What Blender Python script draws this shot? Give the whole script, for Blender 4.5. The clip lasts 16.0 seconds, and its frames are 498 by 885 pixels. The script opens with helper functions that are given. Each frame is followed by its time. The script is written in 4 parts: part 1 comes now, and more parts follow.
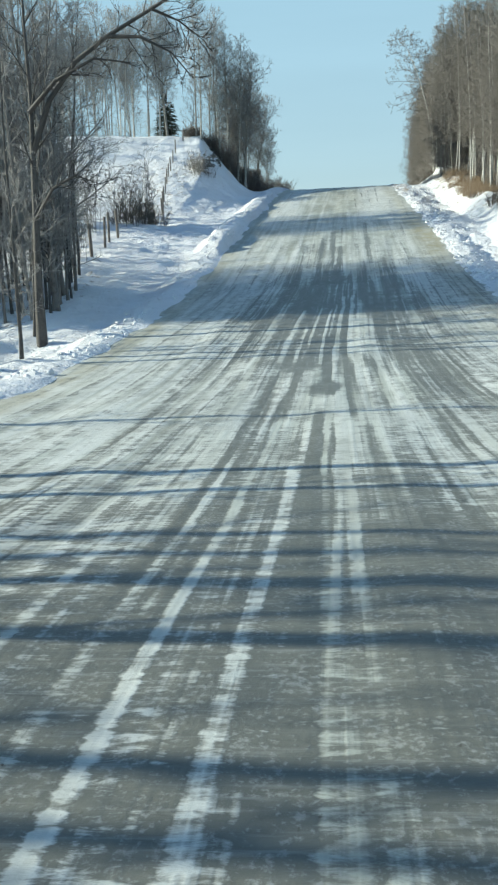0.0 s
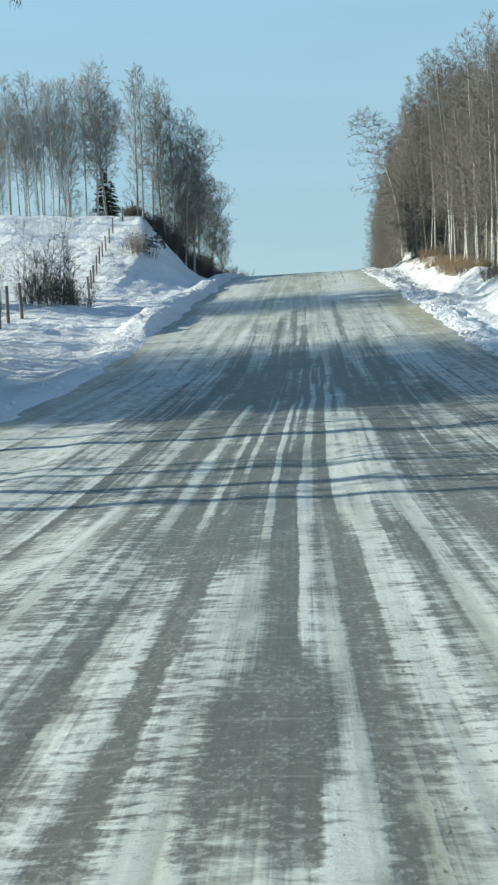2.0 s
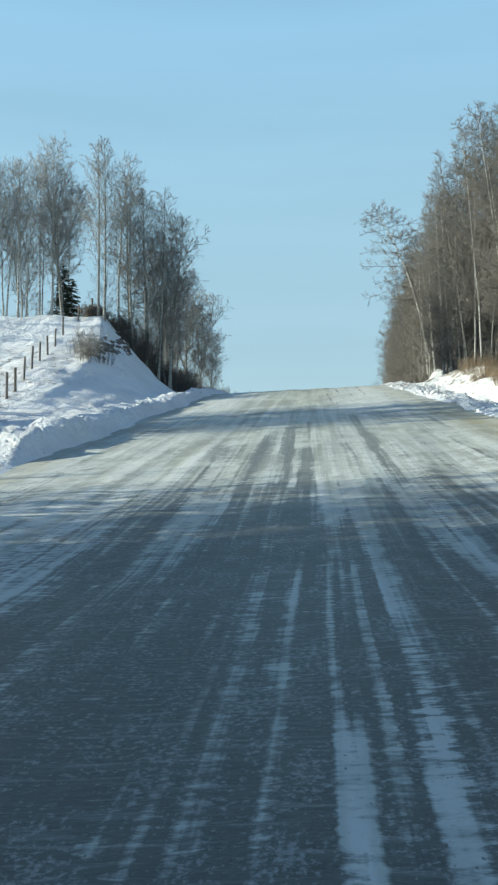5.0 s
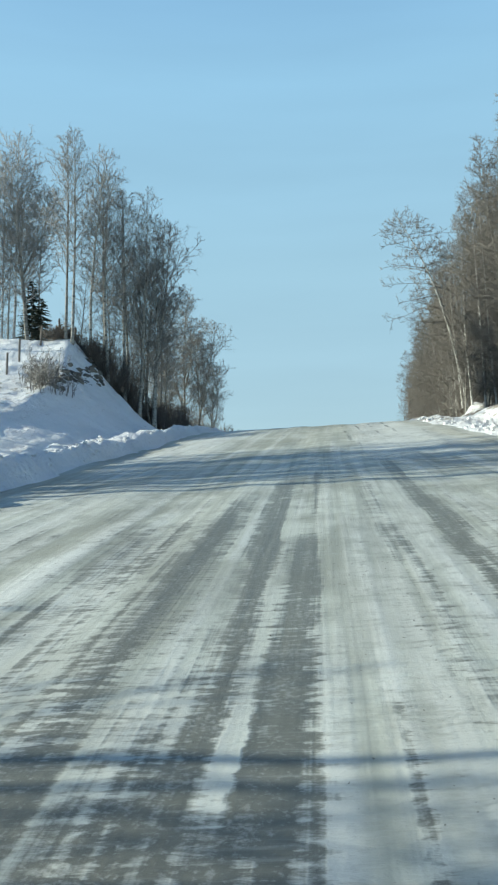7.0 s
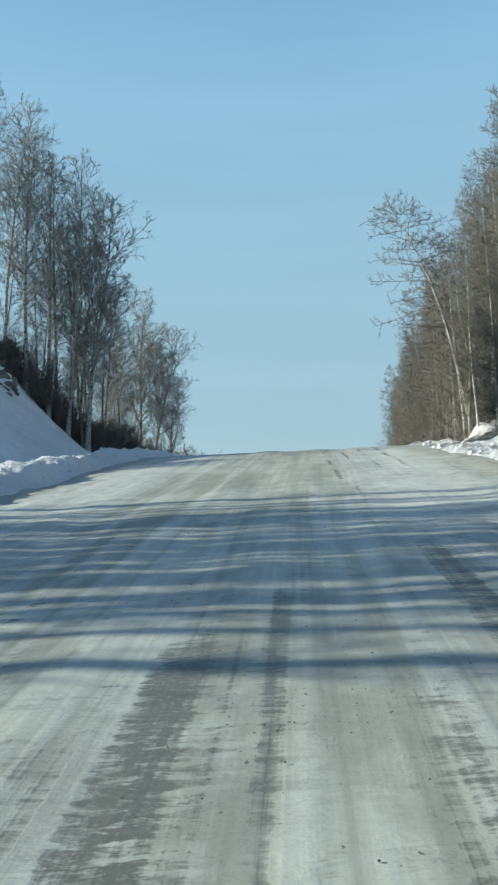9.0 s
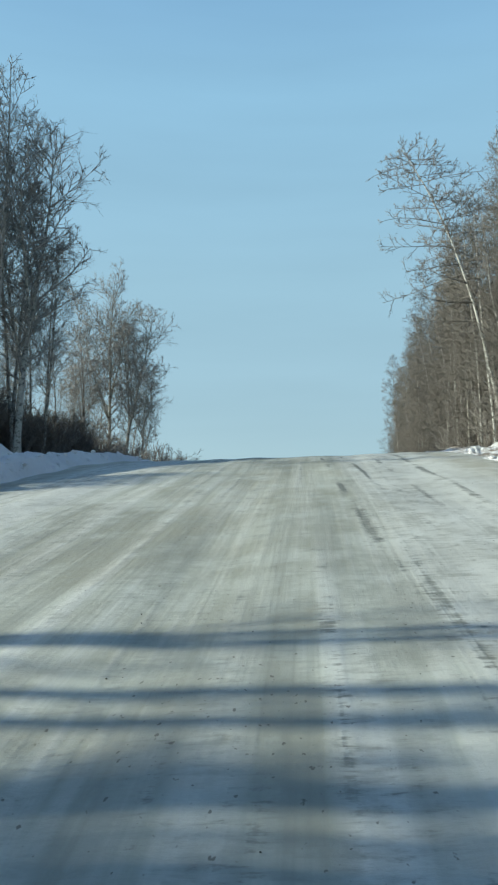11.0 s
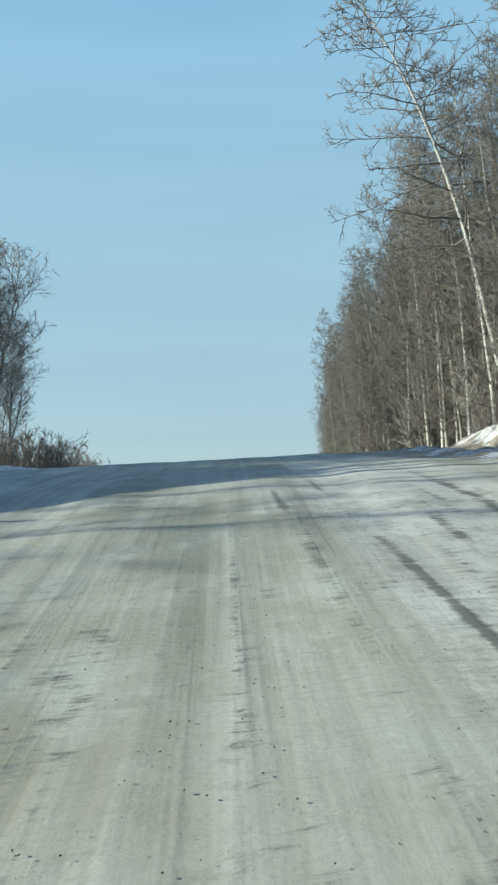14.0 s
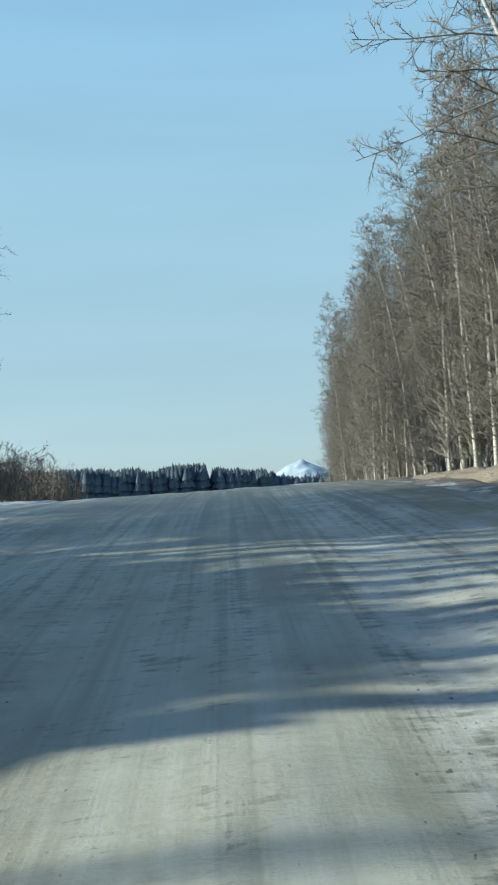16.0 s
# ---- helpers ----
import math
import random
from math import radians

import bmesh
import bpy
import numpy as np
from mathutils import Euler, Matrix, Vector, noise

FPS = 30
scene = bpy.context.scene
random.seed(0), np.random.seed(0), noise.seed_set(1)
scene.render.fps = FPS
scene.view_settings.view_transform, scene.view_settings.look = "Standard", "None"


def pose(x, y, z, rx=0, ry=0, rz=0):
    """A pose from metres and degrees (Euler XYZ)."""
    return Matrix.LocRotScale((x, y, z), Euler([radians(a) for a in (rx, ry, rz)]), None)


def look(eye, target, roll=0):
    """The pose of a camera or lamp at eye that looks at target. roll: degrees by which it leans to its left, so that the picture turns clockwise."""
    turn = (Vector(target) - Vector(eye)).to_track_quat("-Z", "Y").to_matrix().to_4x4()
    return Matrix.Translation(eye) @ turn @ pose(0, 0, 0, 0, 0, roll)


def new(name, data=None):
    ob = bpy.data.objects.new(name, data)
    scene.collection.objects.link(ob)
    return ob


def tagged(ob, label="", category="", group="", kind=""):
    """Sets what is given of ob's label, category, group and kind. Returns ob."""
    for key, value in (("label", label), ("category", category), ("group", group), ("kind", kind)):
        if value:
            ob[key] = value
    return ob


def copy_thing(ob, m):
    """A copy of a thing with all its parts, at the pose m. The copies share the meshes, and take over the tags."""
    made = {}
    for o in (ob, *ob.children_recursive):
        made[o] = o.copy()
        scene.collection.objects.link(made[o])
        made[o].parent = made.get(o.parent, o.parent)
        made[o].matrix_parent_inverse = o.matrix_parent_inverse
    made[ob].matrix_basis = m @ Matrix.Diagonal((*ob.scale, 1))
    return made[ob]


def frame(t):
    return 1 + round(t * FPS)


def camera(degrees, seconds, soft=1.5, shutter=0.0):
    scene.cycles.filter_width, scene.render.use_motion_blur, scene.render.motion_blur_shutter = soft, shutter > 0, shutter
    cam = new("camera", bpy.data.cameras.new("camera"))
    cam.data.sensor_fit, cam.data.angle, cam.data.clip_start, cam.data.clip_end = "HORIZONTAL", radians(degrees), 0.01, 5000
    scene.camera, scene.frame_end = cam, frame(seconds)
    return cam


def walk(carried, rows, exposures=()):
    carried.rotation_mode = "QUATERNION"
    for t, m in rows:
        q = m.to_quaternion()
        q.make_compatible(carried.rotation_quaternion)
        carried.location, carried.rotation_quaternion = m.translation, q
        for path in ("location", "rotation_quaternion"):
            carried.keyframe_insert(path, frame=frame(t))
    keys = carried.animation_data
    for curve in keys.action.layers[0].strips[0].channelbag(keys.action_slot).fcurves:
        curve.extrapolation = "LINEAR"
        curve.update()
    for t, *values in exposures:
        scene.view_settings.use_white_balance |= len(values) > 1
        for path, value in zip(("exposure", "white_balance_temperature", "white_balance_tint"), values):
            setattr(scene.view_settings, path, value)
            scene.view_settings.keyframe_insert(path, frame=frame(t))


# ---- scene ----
cam = camera(35.5, 16.0, soft=2.3)
METRES, EYE, TILT, LEAN, TURN = 78.947, 1.5, 8.4, -3.0, 6.8
ROWS = [
    (0.0, 0.0, 0.0, 0.0, -1.68, -23.33, 3.89),
    (0.5, 0.0044, 0.0374, -0.0109, -1.99, -21.02, 3.85),
    (1.0, 0.0087, 0.0749, -0.0214, -2.81, -18.94, 3.72),
    (1.5, 0.0134, 0.1117, -0.0309, -3.73, -17.45, 3.59),
    (2.0, 0.0178, 0.148, -0.039, -4.34, -16.19, 3.6),
    (2.5, 0.0219, 0.1847, -0.0467, -4.53, -14.75, 3.58),
    (3.0, 0.0265, 0.2203, -0.0534, -4.37, -13.04, 3.41),
    (3.5, 0.0311, 0.2556, -0.0592, -4.31, -11.14, 3.16),
    (4.0, 0.0363, 0.2913, -0.0641, -4.22, -9.18, 2.99),
    (6.5, 0.0633, 0.4583, -0.0801, -3.05, -3.98, 3.05),
    (7.0, 0.0677, 0.4894, -0.0813, -2.78, -3.3, 3.19),
    (7.5, 0.0713, 0.5199, -0.082, -2.93, -2.87, 3.17),
    (8.0, 0.0753, 0.5523, -0.0822, -3.34, -2.36, 3.06),
    (8.5, 0.0803, 0.5822, -0.0825, -4.22, -2.08, 2.82),
    (11.0, 0.1015, 0.7239, -0.0834, -5.07, -2.59, 1.9),
    (11.5, 0.1053, 0.7502, -0.0836, -5.96, -4.05, 1.76),
    (12.0, 0.109, 0.7744, -0.0831, -6.91, -5.62, 1.99),
    (12.5, 0.1128, 0.802, -0.0832, -7.96, -6.34, 2.39),
    (13.0, 0.1166, 0.8291, -0.0834, -9.18, -6.45, 2.82),
    (13.5, 0.1202, 0.8542, -0.0831, -10.32, -5.99, 3.03),
    (14.0, 0.1249, 0.8823, -0.0829, -11.34, -5.39, 3.13),
    (14.5, 0.1295, 0.9078, -0.0835, -11.81, -5.04, 3.13),
    (15.0, 0.1339, 0.9324, -0.0834, -11.83, -5.16, 3.25),
    (15.5, 0.1384, 0.9574, -0.0834, -11.72, -5.38, 3.49),
    (16.0, 0.143, 0.9813, -0.0831, -11.82, -5.84, 4.0),
]
walk(cam, [(t, pose(0, 0, EYE, TILT, LEAN, TURN) @ pose(METRES * x, METRES * y, METRES * z, 90 + pitch, roll, yaw)) for t, x, y, z, yaw, pitch, roll in ROWS],
     [(0.0, 0.52, 6500, 0.0), (1.5, 0.4, 6500, 0.0), (4.0, 0.44, 6500, 0.0), (6.5, 0.46, 6500, 0.0), (8.5, 0.3, 6500, 0.0), (13.5, 0.34, 6500, 0.0), (16.0, 0.42, 6500, 0.0)])

# ---- light ----
SUN_EL, SUN_FROM = radians(20.3), Vector((-1.0, 0.08, 0.0)).normalized()
world = bpy.data.worlds.new("winter_sky")
scene.world = world
world.use_nodes = True
wn = world.node_tree
wn.nodes.clear()
sky = wn.nodes.new("ShaderNodeTexSky")
sky.sky_type, sky.sun_disc = "NISHITA", False
sky.sun_elevation = SUN_EL
sky.sun_rotation = math.atan2(SUN_FROM.x, SUN_FROM.y)
sky.air_density, sky.dust_density, sky.ozone_density = 1.0, 0.3, 1.5
back = wn.nodes.new("ShaderNodeBackground")
back.inputs["Strength"].default_value = 0.11
# thin even winter haze over the clear sky, paler towards the horizon
wcoord = wn.nodes.new("ShaderNodeTexCoord")
wsplit = wn.nodes.new("ShaderNodeSeparateXYZ")
wn.links.new(wcoord.outputs["Generated"], wsplit.inputs[0])
haze = wn.nodes.new("ShaderNodeValToRGB")
for at, c in ((0.0, (3.4, 4.6, 5.5)), (0.3, (3.05, 4.72, 6.1)), (0.5, (2.75, 4.75, 6.8)), (0.6, (2.1, 3.9, 6.2)), (0.73, (0.6, 1.3, 3.2)), (1.0, (0.1, 0.38, 1.7))):
    e = haze.color_ramp.elements[0] if at == 0 else haze.color_ramp.elements[-1] if at == 1 else haze.color_ramp.elements.new(at)
    e.position, e.color = at, (*(v / 12 for v in c), 1)
full = wn.nodes.new("ShaderNodeVectorMath")
full.operation = "SCALE"
full.inputs["Scale"].default_value = 12.0
wn.links.new(wsplit.outputs[2], haze.inputs[0])
cirrus_map = wn.nodes.new("ShaderNodeMapping")
cirrus_map.inputs["Scale"].default_value = (1.2, 1.2, 9.0)
cirrus = wn.nodes.new("ShaderNodeTexNoise")
cirrus.inputs["Scale"].default_value, cirrus.inputs["Detail"].default_value = 1.6, 5.0
wn.links.new(wcoord.outputs["Generated"], cirrus_map.inputs[0])
wn.links.new(cirrus_map.outputs[0], cirrus.inputs["Vector"])
veil = wn.nodes.new("ShaderNodeMix")
veil.data_type, veil.blend_type = "RGBA", "MULTIPLY"
veil.inputs[0].default_value = 0.2
wn.links.new(haze.outputs[0], full.inputs[0])
wn.links.new(full.outputs[0], veil.inputs[6])
wn.links.new(cirrus.outputs["Fac"], veil.inputs[7])
wmix = wn.nodes.new("ShaderNodeMix")
wmix.data_type = "RGBA"
wmix.inputs[0].default_value = 0.85
wout = wn.nodes.new("ShaderNodeOutputWorld")
wn.links.new(sky.outputs[0], wmix.inputs[6])
wn.links.new(veil.outputs[2], wmix.inputs[7])
wn.links.new(wmix.outputs[2], back.inputs[0])
wn.links.new(back.outputs[0], wout.inputs[0])
sun_data = bpy.data.lights.new("sun", "SUN")
sun_data.energy, sun_data.angle, sun_data.color = 5.0, radians(0.35), (1.0, 0.96, 0.84)
sun = new("sun", sun_data)
sun_way = Vector((SUN_FROM.x * math.cos(SUN_EL), SUN_FROM.y * math.cos(SUN_EL), math.sin(SUN_EL)))
sun.matrix_world = look(tuple(sun_way * 100), (0, 0, 0))


# ---- materials ----
def material(name):
    m = bpy.data.materials.new(name)
    m.use_nodes = True
    nt = m.node_tree
    return m, nt, nt.nodes["Principled BSDF"]


def node(nt, kind, **sets):
    n = nt.nodes.new(kind)
    for key, value in sets.items():
        if key == "blend":
            n.blend_type = value
        elif key == "operation":
            n.operation = value
        elif key == "data_type":
            n.data_type = value
        elif key == "attribute_name":
            n.attribute_name = value
    return n


def ramp(nt, source, stops):
    r = nt.nodes.new("ShaderNodeValToRGB")
    while len(r.color_ramp.elements) < len(stops):
        r.color_ramp.elements.new(0.5)
    for e, (at, c) in zip(r.color_ramp.elements, stops):
        e.position = at
        e.color = (c, c, c, 1) if isinstance(c, float) else (*c, 1)
    nt.links.new(source, r.inputs[0])
    return r.outputs[0]


def noise_of(nt, vector, scale, detail=4.0, rough=0.55, bend=0.0):
    n = nt.nodes.new("ShaderNodeTexNoise")
    n.inputs["Scale"].default_value, n.inputs["Detail"].default_value, n.inputs["Roughness"].default_value = scale, detail, rough
    n.inputs["Distortion"].default_value = bend
    nt.links.new(vector, n.inputs["Vector"])
    return n.outputs["Fac"]


def stretched(nt, vector, scale):
    m = nt.nodes.new("ShaderNodeMapping")
    m.inputs["Scale"].default_value = scale
    nt.links.new(vector, m.inputs["Vector"])
    return m.outputs[0]


def mixed(nt, fac, a, b, blend="MIX"):
    m = nt.nodes.new("ShaderNodeMix")
    m.data_type, m.blend_type = "RGBA", blend
    for value, at in ((fac, 0), (a, 6), (b, 7)):
        if hasattr(value, "is_linked"):
            nt.links.new(value, m.inputs[at])
        elif at == 0:
            m.inputs[0].default_value = value
        else:
            m.inputs[at].default_value = (*value, 1)
    return m.outputs[2]


def maths(nt, op, a, b, clamp=False):
    m = nt.nodes.new("ShaderNodeMath")
    m.operation, m.use_clamp = op, clamp
    for value, at in ((a, 0), (b, 1)):
        if hasattr(value, "is_linked"):
            nt.links.new(value, m.inputs[at])
        else:
            m.inputs[at].default_value = value
    return m.outputs[0]


def bumped(nt, bsdf, height, strength, distance):
    b = nt.nodes.new("ShaderNodeBump")
    b.inputs["Strength"].default_value, b.inputs["Distance"].default_value = strength, distance
    nt.links.new(height, b.inputs["Height"])
    nt.links.new(b.outputs[0], bsdf.inputs["Normal"])


def coords(nt, what="Object"):
    return nt.nodes.new("ShaderNodeTexCoord").outputs[what]


def snow_material():
    m, nt, bsdf = material("crusted_snow")
    at = coords(nt)
    big, fine, crust = noise_of(nt, at, 0.35, 5), noise_of(nt, at, 9.0, 6, 0.65), noise_of(nt, at, 1.7, 5, 0.6)
    tone = mixed(nt, ramp(nt, big, [(0.35, 0.0), (0.7, 1.0)]), (0.90, 0.90, 0.905), (0.81, 0.805, 0.80))
    # grass stalks and grit that show through the thin crust
    grit = ramp(nt, maths(nt, "MULTIPLY", crust, fine), [(0.355, 0.0), (0.43, 1.0)])
    tone = mixed(nt, maths(nt, "MULTIPLY", grit, 0.55), tone, (0.30, 0.26, 0.20))
    litter = node(nt, "ShaderNodeAttribute", attribute_name="litter").outputs["Fac"]
    tufts = noise_of(nt, at, 2.2, 6, 0.68)
    shows = ramp(nt, maths(nt, "ADD", litter, maths(nt, "MULTIPLY", maths(nt, "SUBTRACT", tufts, 0.5), 1.9)), [(0.42, 0.0), (0.62, 1.0)])
    tone = mixed(nt, maths(nt, "MULTIPLY", shows, 0.85), tone, mixed(nt, fine, (0.14, 0.105, 0.07), (0.36, 0.27, 0.17)))
    nt.links.new(tone, bsdf.inputs["Base Color"])
    bsdf.inputs["Roughness"].default_value = 0.6
    bsdf.inputs["Subsurface Weight"].default_value = 0.0
    bumped(nt, bsdf, maths(nt, "ADD", maths(nt, "MULTIPLY", crust, 1.6), maths(nt, "MULTIPLY", fine, 0.5)), 0.95, 0.18)
    return m


def road_material():
    m, nt, bsdf = material("packed_snow_and_bare_road")
    uv = coords(nt, "UV")
    wear = node(nt, "ShaderNodeAttribute", attribute_name="wear").outputs["Fac"]
    sand = node(nt, "ShaderNodeAttribute", attribute_name="sand").outputs["Fac"]
    white = node(nt, "ShaderNodeAttribute", attribute_name="white").outputs["Fac"]

    def plus(base, source, amount):
        return maths(nt, "ADD", base, maths(nt, "MULTIPLY", maths(nt, "SUBTRACT", source, 0.5), amount))

    streak = noise_of(nt, stretched(nt, uv, (1.9, 0.045, 1)), 1.0, 3, 0.5, 0.4)
    thin = noise_of(nt, stretched(nt, uv, (4.6, 0.09, 1)), 1.0, 3, 0.5, 0.4)
    patch = noise_of(nt, stretched(nt, uv, (0.5, 0.2, 1)), 1.0, 4, 0.6)
    ragged = noise_of(nt, stretched(nt, uv, (4.2, 16.0, 1)), 1.0, 6, 0.7, 0.4)
    wisps = noise_of(nt, stretched(nt, uv, (0.3, 3.2, 1)), 1.0, 4, 0.6, 0.4)
    blot = noise_of(nt, stretched(nt, uv, (1.2, 1.0, 1)), 1.0, 5, 0.6)
    grain = noise_of(nt, stretched(nt, uv, (26, 26, 1)), 1.0, 5, 0.7)
    specks = maths(nt, "ADD", noise_of(nt, stretched(nt, uv, (24, 15, 1)), 1.0, 2, 0.5), maths(nt, "MULTIPLY", maths(nt, "SUBTRACT", patch, 0.5), 0.35))
    fine_streak = noise_of(nt, stretched(nt, uv, (11.0, 0.16, 1)), 1.0, 3, 0.55)
    clump = noise_of(nt, stretched(nt, uv, (3.5, 2.2, 1)), 1.0, 4, 0.6)
    total = plus(plus(plus(plus(plus(wear, streak, 0.75), thin, 1.0), patch, 0.4), fine_streak, 1.0), clump, 0.5)
    fringe = maths(nt, "MULTIPLY", maths(nt, "SUBTRACT", ragged, 0.5), ramp(nt, noise_of(nt, stretched(nt, uv, (1.5, 0.35, 1)), 1.0, 3, 0.5, 0.4), [(0.4, 1.05), (0.62, 2.2)]))
    total = plus(plus(plus(maths(nt, "ADD", total, fringe), blot, 0.45), grain, 0.4), wisps, 0.5)
    bare = ramp(nt, total, [(0.35, 0.0), (0.50, 0.5), (0.65, 1.0)])
    pale = plus(plus(plus(plus(white, noise_of(nt, stretched(nt, uv, (2.3, 0.07, 1)), 1.3, 3, 0.5), 1.5), blot, 0.7), ragged, 0.35), thin, 0.7)
    pale = ramp(nt, pale, [(0.3, 0.0), (0.75, 1.0)])
    rills = noise_of(nt, stretched(nt, uv, (4.6, 0.07, 1)), 1.0, 4, 0.62)
    ice = mixed(nt, ramp(nt, blot, [(0.3, 0.0), (0.7, 1.0)]), (0.58, 0.595, 0.535), (0.47, 0.48, 0.43))
    ice = mixed(nt, ramp(nt, rills, [(0.34, 0.6), (0.5, 0.0)]), ice, (0.27, 0.277, 0.245))
    ice = mixed(nt, ramp(nt, rills, [(0.54, 0.0), (0.66, 0.9)]), ice, (0.62, 0.63, 0.595))
    snow = mixed(nt, ramp(nt, blot, [(0.35, 0.0), (0.75, 1.0)]), (0.73, 0.735, 0.70), (0.57, 0.575, 0.54))
    ice = mixed(nt, ramp(nt, plus(patch, blot, 0.7), [(0.46, 0.0), (0.6, 0.7)]), ice, (0.28, 0.282, 0.235))
    snow = mixed(nt, pale, ice, snow)
    scuff = ramp(nt, plus(ragged, plus(clump, patch, 0.8), 0.8), [(0.49, 0.0), (0.7, 0.7)])
    snow = mixed(nt, scuff, snow, (0.33, 0.335, 0.30))
    snow = mixed(nt, ramp(nt, grain, [(0.55, 0.0), (0.8, 0.3)]), snow, (0.34, 0.335, 0.305))
    snow = mixed(nt, maths(nt, "MULTIPLY", sand, ramp(nt, blot, [(0.3, 0.2), (0.6, 1.0)])), snow, (0.40, 0.36, 0.25))
    dark = mixed(nt, ramp(nt, ragged, [(0.3, 0.0), (0.7, 1.0)]), (0.08, 0.083, 0.073), (0.155, 0.155, 0.135))
    dark = mixed(nt, ramp(nt, plus(grain, clump, 0.5), [(0.53, 0.0), (0.66, 0.7)]), dark, (0.42, 0.425, 0.41))
    dark = mixed(nt, ramp(nt, noise_of(nt, stretched(nt, uv, (1.6, 22.0, 1)), 1.0, 4, 0.65), [(0.55, 0.0), (0.68, 0.45)]), dark, (0.36, 0.365, 0.35))
    film = node(nt, "ShaderNodeAttribute", attribute_name="film").outputs["Fac"]
    dark = mixed(nt, maths(nt, "MULTIPLY", film, 0.8), dark, mixed(nt, blot, (0.22, 0.222, 0.195), (0.32, 0.322, 0.28)))
    col = mixed(nt, bare, snow, dark)
    track = node(nt, "ShaderNodeAttribute", attribute_name="track").outputs["Fac"]
    groove = ramp(nt, plus(plus(plus(plus(track, streak, 0.7), thin, 0.7), ragged, 1.3), clump, 0.9), [(0.34, 0.0), (0.74, 0.8)])
    col = mixed(nt, groove, col, (0.13, 0.13, 0.115))
    col = mixed(nt, ramp(nt, specks, [(0.70, 0.0), (0.75, 0.75)]), col, (0.10, 0.09, 0.075))
    col = mixed(nt, 1.0, col, (0.9, 0.91, 0.9), "MULTIPLY")
    nt.links.new(col, bsdf.inputs["Base Color"])
    nt.links.new(ramp(nt, bare, [(0.0, 0.6), (1.0, 0.5)]), bsdf.inputs["Roughness"])
    bsdf.inputs["Specular IOR Level"].default_value = 0.3
    relief = maths(nt, "ADD", maths(nt, "MULTIPLY", ragged, 0.5), maths(nt, "MULTIPLY", grain, 0.25))
    relief = maths(nt, "ADD", maths(nt, "SUBTRACT", relief, maths(nt, "MULTIPLY", bare, 0.25)), maths(nt, "MULTIPLY", pale, 0.3))
    relief = maths(nt, "ADD", relief, maths(nt, "ADD", maths(nt, "MULTIPLY", rills, 0.45), maths(nt, "MULTIPLY", thin, 0.6)))
    bumped(nt, bsdf, relief, 0.45, 0.03)
    return m


def bark_material(name, light, dark, scale, mark):
    m, nt, bsdf = material(name)
    at = coords(nt)
    rings = noise_of(nt, stretched(nt, at, (2.0, 2.0, scale)), 2.0, 5, 0.65)
    grain = noise_of(nt, at, 14.0, 4)
    col = mixed(nt, ramp(nt, rings, [(mark, 0.0), (mark + 0.12, 1.0)]), light, dark)
    col = mixed(nt, ramp(nt, grain, [(0.4, 0.0), (0.8, 0.5)]), col, dark)
    info = nt.nodes.new("ShaderNodeObjectInfo")
    col = mixed(nt, maths(nt, "MULTIPLY", info.outputs["Random"], 0.45), col, dark)
    nt.links.new(col, bsdf.inputs["Base Color"])
    bsdf.inputs["Roughness"].default_value = 0.8
    bumped(nt, bsdf, maths(nt, "ADD", rings, grain), 0.5, 0.03)
    return m


def twig_material(name, a, b):
    m, nt, bsdf = material(name)
    info = nt.nodes.new("ShaderNodeObjectInfo")
    geo = nt.nodes.new("ShaderNodeNewGeometry")
    col = mixed(nt, geo.outputs["Random Per Island"], a, b)
    col = mixed(nt, maths(nt, "MULTIPLY", info.outputs["Random"], 0.4), col, tuple(c * 0.6 for c in a))
    nt.links.new(col, bsdf.inputs["Base Color"])
    bsdf.inputs["Roughness"].default_value = 0.75
    return m


def wood_material():
    m, nt, bsdf = material("weathered_post_wood")
    grain = noise_of(nt, stretched(nt, coords(nt), (30, 30, 2)), 1.0, 5, 0.6)
    nt.links.new(mixed(nt, ramp(nt, grain, [(0.35, 0.0), (0.65, 1.0)]), (0.12, 0.10, 0.085), (0.23, 0.20, 0.17)), bsdf.inputs["Base Color"])
    bsdf.inputs["Roughness"].default_value = 0.85
    bumped(nt, bsdf, grain, 0.6, 0.01)
    return m


SNOW, ROAD = snow_material(), road_material()
BIRCH = bark_material("pale_birch_bark", (0.70, 0.69, 0.65), (0.11, 0.10, 0.09), 5.0, 0.52)
ASPEN = bark_material("grey_aspen_bark", (0.43, 0.415, 0.37), (0.10, 0.09, 0.078), 3.0, 0.5)
DARK_BARK = bark_material("dark_rough_bark", (0.20, 0.18, 0.16), (0.085, 0.075, 0.066), 1.5, 0.5)
# near alder bark and twigs, darkened in colour as if standing in shade
SHADED_BARK = bark_material("shaded_alder_bark", (0.085, 0.077, 0.07), (0.04, 0.036, 0.033), 1.5, 0.5)
SHADED_TWIG = twig_material("shaded_alder_twigs", (0.045, 0.041, 0.038), (0.085, 0.077, 0.07))
TWIG_BROWN = twig_material("brown_twigs", (0.125, 0.114, 0.101), (0.225, 0.208, 0.186))
TWIG_GREY = twig_material("grey_twigs", (0.21, 0.195, 0.18), (0.38, 0.36, 0.335))
BRUSH = twig_material("dark_brush", (0.115, 0.10, 0.086), (0.21, 0.178, 0.15))
STRAW = twig_material("dry_grass", (0.24, 0.17, 0.11), (0.38, 0.29, 0.195))
NEEDLES = twig_material("spruce_needles", (0.025, 0.035, 0.025), (0.05, 0.065, 0.045))
